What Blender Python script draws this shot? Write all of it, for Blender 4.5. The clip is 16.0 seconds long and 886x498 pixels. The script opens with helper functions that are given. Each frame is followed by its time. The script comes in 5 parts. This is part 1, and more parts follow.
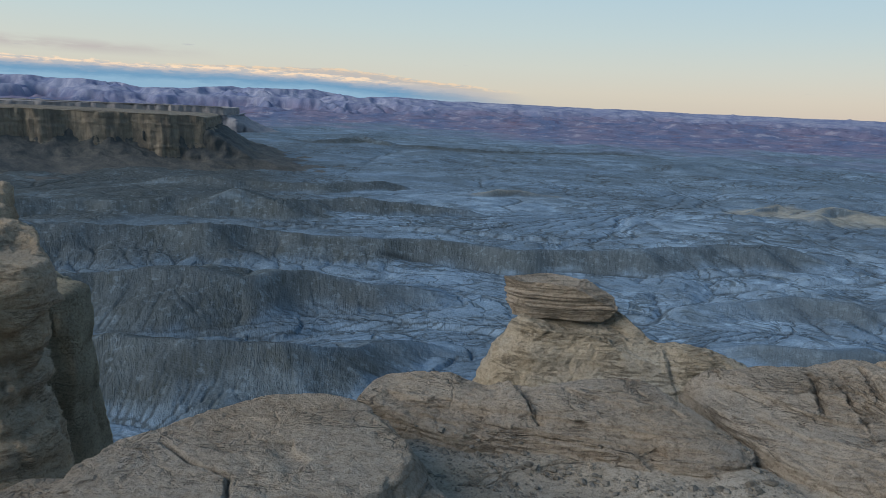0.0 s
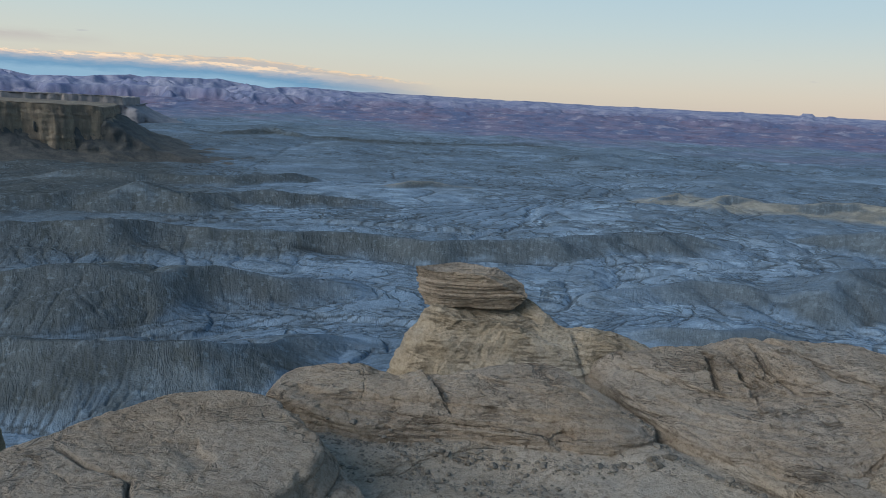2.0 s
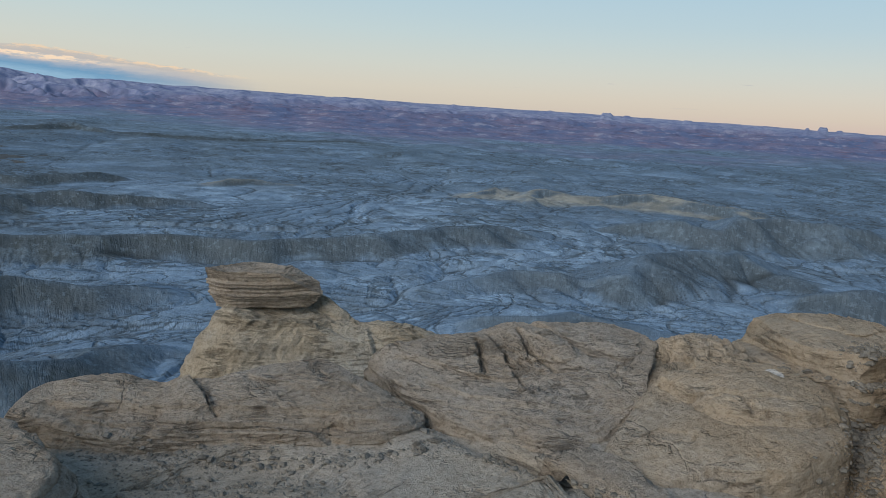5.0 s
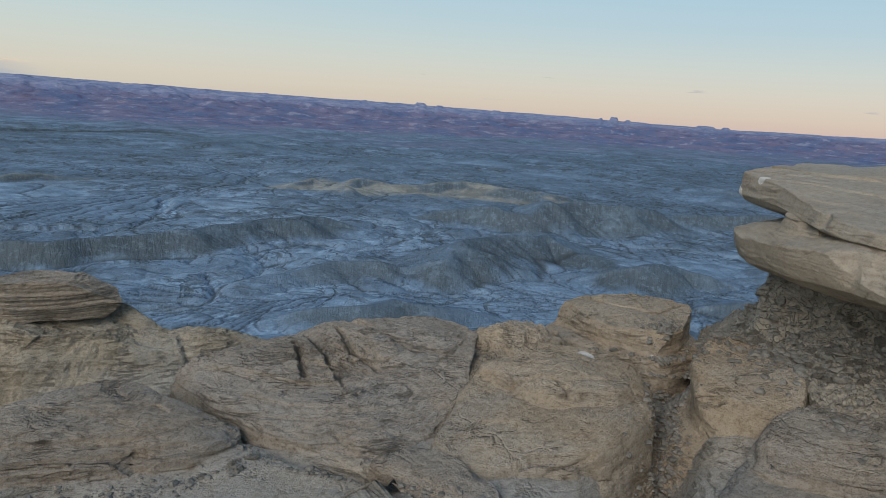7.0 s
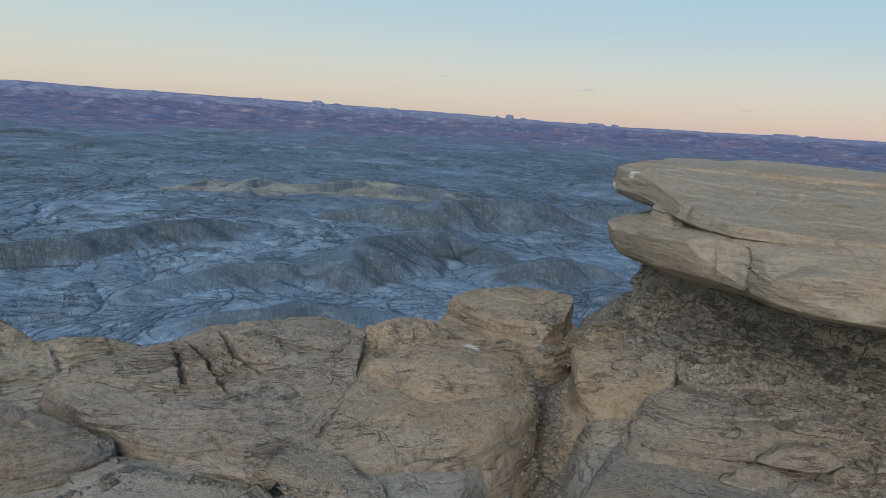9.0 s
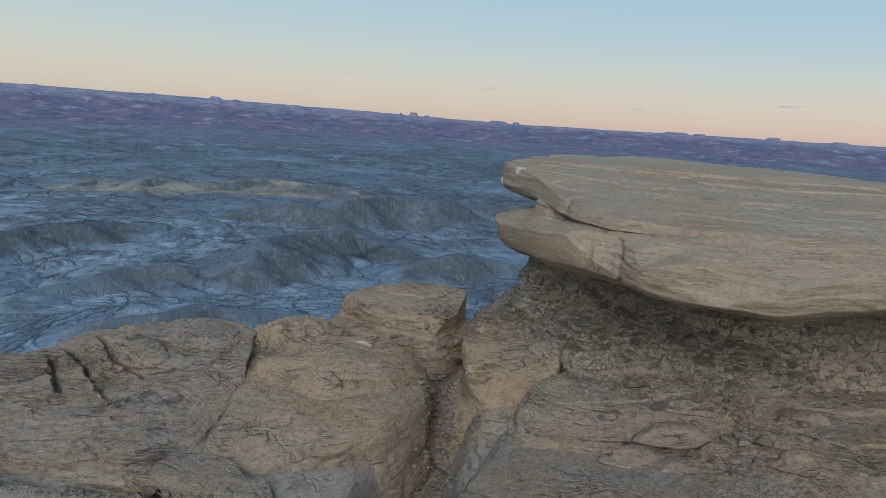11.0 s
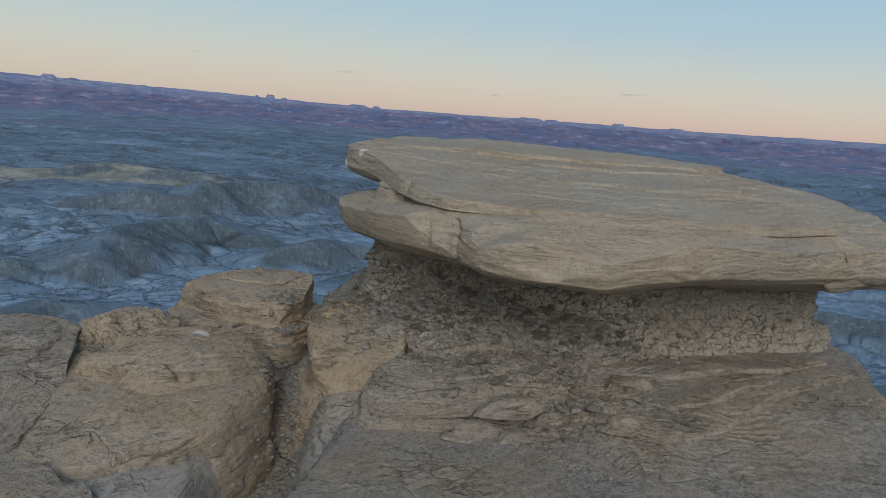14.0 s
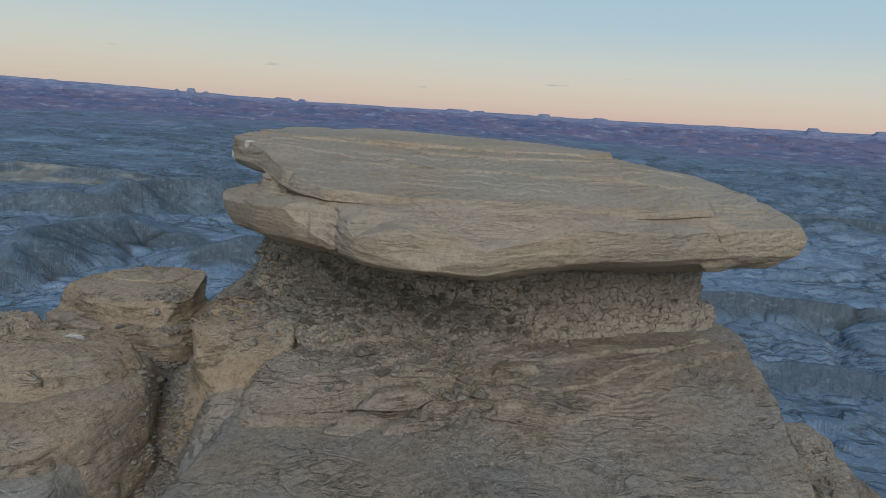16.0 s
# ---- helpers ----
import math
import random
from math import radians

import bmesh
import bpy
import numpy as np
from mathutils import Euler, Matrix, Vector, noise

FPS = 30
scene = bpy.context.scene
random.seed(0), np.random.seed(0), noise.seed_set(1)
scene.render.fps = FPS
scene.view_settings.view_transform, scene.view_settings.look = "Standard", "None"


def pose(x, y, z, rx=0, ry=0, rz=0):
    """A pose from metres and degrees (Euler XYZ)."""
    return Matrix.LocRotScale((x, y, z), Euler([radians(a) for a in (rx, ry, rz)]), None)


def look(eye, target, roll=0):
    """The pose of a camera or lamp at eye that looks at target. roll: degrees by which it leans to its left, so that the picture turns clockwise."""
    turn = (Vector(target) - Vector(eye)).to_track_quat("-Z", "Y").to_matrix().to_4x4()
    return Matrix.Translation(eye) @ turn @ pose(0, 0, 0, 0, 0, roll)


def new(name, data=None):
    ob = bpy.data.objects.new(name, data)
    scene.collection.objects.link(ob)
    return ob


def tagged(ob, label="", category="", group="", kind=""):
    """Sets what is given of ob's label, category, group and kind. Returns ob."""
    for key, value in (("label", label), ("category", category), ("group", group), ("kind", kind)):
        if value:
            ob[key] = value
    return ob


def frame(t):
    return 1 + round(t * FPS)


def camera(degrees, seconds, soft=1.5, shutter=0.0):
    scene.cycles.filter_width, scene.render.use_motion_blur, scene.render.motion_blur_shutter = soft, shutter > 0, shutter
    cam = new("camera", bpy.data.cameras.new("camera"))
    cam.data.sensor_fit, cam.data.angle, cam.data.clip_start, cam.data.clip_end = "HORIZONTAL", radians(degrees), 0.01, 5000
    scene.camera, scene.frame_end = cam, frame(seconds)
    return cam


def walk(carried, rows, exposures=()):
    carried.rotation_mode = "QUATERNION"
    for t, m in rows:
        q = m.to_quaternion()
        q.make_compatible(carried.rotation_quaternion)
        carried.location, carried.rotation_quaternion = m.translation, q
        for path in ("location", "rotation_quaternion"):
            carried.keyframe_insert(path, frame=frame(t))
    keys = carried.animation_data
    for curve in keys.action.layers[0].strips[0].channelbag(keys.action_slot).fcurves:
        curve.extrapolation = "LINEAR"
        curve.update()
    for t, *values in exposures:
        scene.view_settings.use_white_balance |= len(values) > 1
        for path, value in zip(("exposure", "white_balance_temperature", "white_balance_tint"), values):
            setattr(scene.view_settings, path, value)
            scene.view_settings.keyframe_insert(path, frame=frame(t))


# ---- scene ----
cam = camera(62.92, 16.0, soft=0.7)
EYE = 1.65
# seconds, east, north, up from the first eye, yaw, pitch, roll
ROWS = [
    (0.0, 0.000, -0.000, 0.000, -0.00, -10.75, 2.72),
    (0.5, 0.009, -0.004, 0.000, -1.41, -10.73, 2.56),
    (1.0, 0.023, -0.007, 0.001, -2.91, -10.82, 2.52),
    (1.5, 0.025, -0.009, -0.002, -4.74, -10.94, 2.70),
    (2.0, 0.029, 0.001, -0.008, -6.94, -11.09, 3.00),
    (2.5, 0.028, 0.018, -0.015, -9.56, -11.19, 3.30),
    (3.0, 0.034, 0.020, -0.020, -12.34, -11.15, 3.56),
    (5.5, 0.409, -0.117, 0.022, -23.99, -10.51, 3.78),
    (6.0, 0.425, -0.063, 0.029, -28.08, -10.58, 4.01),
    (6.5, 0.464, -0.010, 0.023, -32.20, -10.59, 4.05),
    (7.0, 0.458, 0.041, 0.026, -35.21, -10.44, 3.92),
    (7.5, 0.482, 0.028, 0.027, -37.38, -10.35, 3.75),
    (8.0, 0.541, 0.001, 0.026, -39.51, -10.29, 3.73),
    (8.5, 0.547, -0.024, 0.030, -41.35, -10.22, 3.75),
    (9.0, 0.532, -0.048, 0.034, -43.09, -10.08, 3.77),
    (11.5, 0.590, -0.168, 0.038, -52.21, -9.77, 4.01),
    (12.0, 0.584, -0.180, 0.043, -53.72, -9.78, 4.03),
    (12.5, 0.589, -0.197, 0.038, -55.60, -9.82, 4.11),
    (13.0, 0.608, -0.193, 0.030, -57.67, -9.92, 4.25),
    (13.5, 0.628, -0.201, 0.028, -59.78, -10.06, 4.49),
    (14.0, 0.685, -0.243, 0.027, -61.62, -10.20, 4.61),
    (14.5, 0.729, -0.262, 0.023, -63.13, -10.27, 4.45),
    (15.0, 0.768, -0.313, 0.022, -64.36, -10.28, 4.12),
    (15.5, 0.807, -0.389, 0.025, -65.61, -10.29, 3.97),
    (16.0, 0.851, -0.481, 0.026, -67.14, -10.42, 3.93),
]
walk(cam, [(t, pose(x, y, EYE + z, 90 + pitch, 0, yaw) @ pose(0, 0, 0, 0, 0, roll)) for t, x, y, z, yaw, pitch, roll in ROWS],
     exposures=[(0.0, 0.0), (8.0, 0.0), (12.0, -0.1), (16.0, -0.13)])

# ---------------------------------------------------------------- sky and light
GLOW_AZ = -112.0         # compass side of the sunken sun, degrees to the right of the first view


def ramp(nt, stops, socket, interp="LINEAR"):
    n = nt.nodes.new("ShaderNodeValToRGB")
    n.color_ramp.interpolation = interp
    while len(n.color_ramp.elements) < len(stops):
        n.color_ramp.elements.new(0.5)
    for e, (p, c) in zip(n.color_ramp.elements, stops):
        e.position = p
        e.color = (c, c, c, 1) if isinstance(c, (int, float)) else (*c, 1)
    if socket is not None:
        nt.links.new(socket, n.inputs[0])
    return n.outputs[0]


def calc(nt, op, a, b=None, c=None, clamp=False):
    n = nt.nodes.new("ShaderNodeMath")
    n.operation, n.use_clamp = op, clamp
    for i, v in enumerate((a, b, c)):
        if v is None:
            continue
        if isinstance(v, (int, float)):
            n.inputs[i].default_value = v
        else:
            nt.links.new(v, n.inputs[i])
    return n.outputs[0]


def blend(nt, fac, a, b, mode="MIX"):
    n = nt.nodes.new("ShaderNodeMix")
    n.data_type, n.blend_type = "RGBA", mode
    for i, v in ((0, fac), (6, a), (7, b)):
        if isinstance(v, (int, float)):
            n.inputs[i].default_value = v
        elif isinstance(v, tuple):
            n.inputs[i].default_value = (*v, 1)
        else:
            nt.links.new(v, n.inputs[i])
    return n.outputs[2]


def noise_tex(nt, vec, scale, detail=4.0, rough=0.55, dist=0.0):
    n = nt.nodes.new("ShaderNodeTexNoise")
    n.inputs["Scale"].default_value, n.inputs["Detail"].default_value = scale, detail
    n.inputs["Roughness"].default_value, n.inputs["Distortion"].default_value = rough, dist
    if vec is not None:
        nt.links.new(vec, n.inputs["Vector"])
    return n.outputs["Fac"]


def make_sky():
    w = bpy.data.worlds.new("dusk_sky")
    scene.world = w
    w.use_nodes = True
    nt = w.node_tree
    nt.nodes.clear()
    out, bg = nt.nodes.new("ShaderNodeOutputWorld"), nt.nodes.new("ShaderNodeBackground")
    tc, sep = nt.nodes.new("ShaderNodeTexCoord"), nt.nodes.new("ShaderNodeSeparateXYZ")
    nt.links.new(tc.outputs["Generated"], sep.inputs[0])
    x, y, z = sep.outputs
    el = calc(nt, "MULTIPLY", calc(nt, "ARCSINE", z), 180 / math.pi)
    az = calc(nt, "MULTIPLY", calc(nt, "ARCTAN2", x, y), 180 / math.pi)
    h = calc(nt, "DIVIDE", el, 60.0, clamp=True)
    cool = ramp(nt, [(0.0, (0.64, 0.44, 0.42)), (0.02, (0.69, 0.56, 0.46)), (0.045, (0.69, 0.63, 0.54)), (0.075, (0.62, 0.66, 0.62)),
                     (0.12, (0.47, 0.62, 0.70)), (0.19, (0.38, 0.58, 0.73)), (0.32, (0.24, 0.41, 0.60)), (1.0, (0.12, 0.21, 0.35))], h)
    warm = ramp(nt, [(0.0, (0.60, 0.55, 0.46)), (0.03, (0.66, 0.62, 0.52)), (0.06, (0.62, 0.65, 0.59)), (0.10, (0.54, 0.65, 0.66)),
                     (0.19, (0.40, 0.59, 0.72)), (0.32, (0.24, 0.41, 0.60)), (1.0, (0.12, 0.21, 0.35))], h)
    side = calc(nt, "DIVIDE", calc(nt, "ADD", az, -5.0), 75.0, clamp=True)
    base = blend(nt, side, warm, cool)
    # afterglow above the sunken sun
    ga = radians(GLOW_AZ)
    dot = calc(nt, "ADD", calc(nt, "MULTIPLY", x, math.sin(ga)), calc(nt, "MULTIPLY", y, math.cos(ga)))
    glow = calc(nt, "POWER", calc(nt, "MAXIMUM", dot, 0.0), 3.0)
    up = ramp(nt, [(0.0, 1.0), (0.3, 0.6), (0.8, 0.05), (1.0, 0.0)], h)
    glow = calc(nt, "MULTIPLY", glow, up)
    base = blend(nt, glow, base, (1.2, 1.05, 0.85), "ADD")
    # cloud bank low over the hills
    comb = nt.nodes.new("ShaderNodeCombineXYZ")
    nt.links.new(calc(nt, "MULTIPLY", az, 0.16), comb.inputs[0])
    nt.links.new(calc(nt, "MULTIPLY", el, 0.9), comb.inputs[1])
    n1 = noise_tex(nt, comb.outputs[0], 1.6, 6, 0.6)
    n2 = noise_tex(nt, comb.outputs[0], 5.0, 5, 0.65)
    puff = calc(nt, "ADD", calc(nt, "MULTIPLY", calc(nt, "SUBTRACT", n1, 0.5), 1.3), calc(nt, "MULTIPLY", calc(nt, "SUBTRACT", n2, 0.5), 0.9))
    # top of the bank: 3.1 degrees up at the far side, sinking to nothing further round
    top = calc(nt, "SUBTRACT", 2.45, calc(nt, "MULTIPLY", calc(nt, "MAXIMUM", calc(nt, "ADD", az, 11.0), 0.0), 0.055))
    off = calc(nt, "SUBTRACT", calc(nt, "ADD", top, calc(nt, "MULTIPLY", puff, 0.6)), el)
    inside = calc(nt, "MULTIPLY", off, 12.0, clamp=True)
    reach = calc(nt, "MULTIPLY", calc(nt, "SUBTRACT", 7.0, az), 0.09, clamp=True)
    inside = calc(nt, "MULTIPLY", inside, reach)
    depth = calc(nt, "DIVIDE", off, 1.3, clamp=True)
    # a second, tan layer stands up behind the bank
    rise = calc(nt, "ADD", calc(nt, "MULTIPLY", calc(nt, "MAXIMUM", calc(nt, "ADD", az, 9.0), 0.0), 0.08), calc(nt, "MULTIPLY", calc(nt, "MAXIMUM", calc(nt, "SUBTRACT", -9.0, az), 0.0), 0.035))
    off2 = calc(nt, "SUBTRACT", calc(nt, "ADD", calc(nt, "SUBTRACT", 2.9, rise), calc(nt, "MULTIPLY", puff, 0.42)), el)
    in2 = calc(nt, "MULTIPLY", calc(nt, "MULTIPLY", off2, 11.0, clamp=True), calc(nt, "MULTIPLY", calc(nt, "MULTIPLY", calc(nt, "ADD", az, 24.0), 0.25, clamp=True), calc(nt, "MULTIPLY", calc(nt, "SUBTRACT", 6.0, az), 0.2, clamp=True)))
    tan_lit = ramp(nt, [(0.0, (0.86, 0.66, 0.46)), (0.22, (0.82, 0.63, 0.45)), (0.42, (0.54, 0.49, 0.46)), (1.0, (0.47, 0.46, 0.47))], calc(nt, "DIVIDE", off2, 0.9, clamp=True))
    tan_dull = ramp(nt, [(0.0, (0.60, 0.56, 0.50)), (0.3, (0.52, 0.49, 0.47)), (1.0, (0.46, 0.46, 0.48))], calc(nt, "DIVIDE", off2, 0.9, clamp=True))
    base = blend(nt, calc(nt, "MULTIPLY", in2, 0.9), base, blend(nt, ramp(nt, [(0.46, 0.0), (0.56, 1.0)], n2), tan_dull, tan_lit))
    bank = ramp(nt, [(0.0, (0.95, 0.74, 0.54)), (0.2, (0.93, 0.72, 0.53)), (0.30, (0.60, 0.53, 0.50)), (0.42, (0.28, 0.39, 0.52)), (0.65, (0.17, 0.34, 0.52)), (1.0, (0.28, 0.46, 0.62))], depth)
    dull = ramp(nt, [(0.0, (0.60, 0.56, 0.52)), (0.3, (0.42, 0.46, 0.52)), (0.45, (0.28, 0.39, 0.52)), (0.65, (0.17, 0.34, 0.52)), (1.0, (0.28, 0.46, 0.62))], depth)
    lit = calc(nt, "MULTIPLY", ramp(nt, [(0.42, 0.0), (0.55, 1.0)], n2), calc(nt, "MULTIPLY", calc(nt, "SUBTRACT", -2.0, az), 0.2, clamp=True))
    bank = blend(nt, lit, dull, bank)
    base = blend(nt, inside, base, bank)
    # thin grey veil above it
    veil = calc(nt, "SUBTRACT", 1.0, calc(nt, "ABSOLUTE", calc(nt, "MULTIPLY", calc(nt, "SUBTRACT", el, calc(nt, "ADD", top, 0.85)), 1.7)), clamp=True)
    veil = calc(nt, "MULTIPLY", calc(nt, "MULTIPLY", veil, ramp(nt, [(0.30, 0.0), (0.52, 1.0)], n1)), calc(nt, "MULTIPLY", calc(nt, "SUBTRACT", -17.0, az), 0.12, clamp=True))
    base = blend(nt, calc(nt, "MULTIPLY", veil, 0.75), base, (0.50, 0.45, 0.45))
    # a few small dark flecks of cloud
    comb2 = nt.nodes.new("ShaderNodeCombineXYZ")
    nt.links.new(calc(nt, "MULTIPLY", az, 0.22), comb2.inputs[0])
    nt.links.new(calc(nt, "MULTIPLY", el, 2.2), comb2.inputs[1])
    fl = ramp(nt, [(0.70, 0.0), (0.78, 0.7)], noise_tex(nt, comb2.outputs[0], 1.0, 3, 0.5))
    low = ramp(nt, [(0.02, 0.0), (0.035, 1.0), (0.06, 1.0), (0.08, 0.0)], h)
    base = blend(nt, calc(nt, "MULTIPLY", fl, low), base, (0.40, 0.40, 0.47))
    nt.links.new(base, bg.inputs[0])
    bg.inputs[1].default_value = 1.0
    nt.links.new(bg.outputs[0], out.inputs[0])


make_sky()
sun = new("sun", bpy.data.lights.new("sun", "SUN"))
sun.data.energy, sun.data.angle, sun.data.color = 2.5, radians(38), (1.0, 0.94, 0.87)
SUN_AZ = GLOW_AZ - 9.0   # the lit sky to one side of it is the brighter
sun.matrix_world = look((0, 0, 30), (-30 * math.sin(radians(SUN_AZ)), -30 * math.cos(radians(SUN_AZ)), 30 - 30 * math.tan(radians(30))))


# ---------------------------------------------------------------- numeric helpers
def _hash(ix, iy, iz):
    n = np.asarray(ix).astype(np.uint32) * np.uint32(374761393) + np.asarray(iy).astype(np.uint32) * np.uint32(668265263) + np.asarray(iz).astype(np.uint32) * np.uint32(1440662683)
    n = (n ^ (n >> np.uint32(13))) * np.uint32(1274126177)
    return ((n ^ (n >> np.uint32(16))) & np.uint32(0xFFFF)).astype(np.float32) / np.float32(32767.5) - np.float32(1.0)


def vnoise(p):
    """Smooth noise, -1 to 1, at an array of places (n, 3)."""
    i = np.floor(p)
    f = (p - i).astype(np.float32)
    i = i.astype(np.int32)
    f = f * f * f * (f * (f * 6 - 15) + 10)
    x, y, z = (i[:, k].astype(np.uint32) * np.uint32(c) for k, c in enumerate((374761393, 668265263, 1440662683)))
    v = []
    for dz in (0, 1440662683):
        for dy in (0, 668265263):
            for dx in (0, 374761393):
                n = x + y + z + np.uint32((dx + dy + dz) & 0xFFFFFFFF)
                n = (n ^ (n >> np.uint32(13))) * np.uint32(1274126177)
                v.append(((n ^ (n >> np.uint32(16))) & np.uint32(0xFFFF)).astype(np.float32))
    fx, fy, fz = f[:, 0], f[:, 1], f[:, 2]
    a, b, c, d = (v[k] + (v[k + 1] - v[k]) * fx for k in (0, 2, 4, 6))
    a, c = a + (b - a) * fy, c + (d - c) * fy
    return (a + (c - a) * fz) / np.float32(32767.5) - np.float32(1.0)


def fbm(p, octaves=4, gain=0.5):
    s, a, k = 0, 1.0, 1.0
    for o in range(octaves):
        s = s + a * vnoise(p * k + 17.3 * o)
        a, k = a * gain, k * 2.03
    return s


def fbm2(x, y, octaves=4, seed=0.0, gain=0.5):
    return fbm(np.stack([np.ravel(x), np.ravel(y), np.full(np.size(x), seed)], 1), octaves, gain).reshape(np.shape(x))


def line_gap(x, y, line):
    """Distance to a polyline in the plan, and how far along it (0 to its number of pieces)."""
    best, along = np.full(np.shape(x), 1e9), np.zeros(np.shape(x))
    for k, (a, b) in enumerate(zip(line[:-1], line[1:])):
        ax, ay, bx, by = a[0], a[1], b[0], b[1]
        l2 = (bx - ax) ** 2 + (by - ay) ** 2 + 1e-12
        u = np.clip(((x - ax) * (bx - ax) + (y - ay) * (by - ay)) / l2, 0, 1)
        d = np.hypot(x - ax - u * (bx - ax), y - ay - u * (by - ay))
        nearer = d < best
        best, along = np.where(nearer, d, best), np.where(nearer, k + u, along)
    return best, along


def ease(a, b, x):
    u = np.clip((x - a) / (b - a), 0, 1)
    return u * u * (3 - 2 * u)


def grid_mesh(name, co, rows, cols, wrap=False, caps=False, mat=None, layers=None):
    """A mesh of rows x cols places; wrap joins the last column to the first."""
    r, c = np.meshgrid(np.arange(rows - 1), np.arange(cols if wrap else cols - 1), indexing="ij")
    c2 = (c + 1) % cols
    quads = np.stack([r * cols + c, r * cols + c2, (r + 1) * cols + c2, (r + 1) * cols + c], -1).reshape(-1, 4)
    me = bpy.data.meshes.new(name)
    me.vertices.add(len(co))
    me.vertices.foreach_set("co", co.astype(np.float32).ravel())
    nq = len(quads)
    loops, starts = quads.ravel(), np.arange(nq) * 4
    if caps:
        loops = np.concatenate([loops, np.arange(cols)[::-1], (rows - 1) * cols + np.arange(cols)])
        starts = np.concatenate([starts, [nq * 4, nq * 4 + cols]])
    me.loops.add(len(loops))
    me.loops.foreach_set("vertex_index", loops.astype(np.int32))
    me.polygons.add(len(starts))
    me.polygons.foreach_set("loop_start", starts.astype(np.int32))
    for key, values in (layers or {}).items():
        at = me.attributes.new(key, "FLOAT", "POINT")
        at.data.foreach_set("value", np.ravel(values).astype(np.float32))
    me.polygons.foreach_set("use_smooth", np.ones(len(starts), dtype=bool))
    me.update(calc_edges=True)
    me.validate()
    if mat:
        me.materials.append(mat)
    return me


# ---------------------------------------------------------------- materials
def material(name):
    m = bpy.data.materials.new(name)
    m.use_nodes = True
    nt = m.node_tree
    return m, nt, nt.nodes["Principled BSDF"], nt.nodes.new("ShaderNodeTexCoord").outputs["Object"]


def scaled(nt, vec, sx, sy, sz):
    n = nt.nodes.new("ShaderNodeMapping")
    n.inputs["Scale"].default_value = (sx, sy, sz)
    nt.links.new(vec, n.inputs["Vector"])
    return n.outputs[0]


def bump(nt, bsdf, height, dist, strength=1.0):
    n = nt.nodes.new("ShaderNodeBump")
    n.inputs["Distance"].default_value, n.inputs["Strength"].default_value = dist, strength
    nt.links.new(height, n.inputs["Height"])
    nt.links.new(n.outputs[0], bsdf.inputs["Normal"])


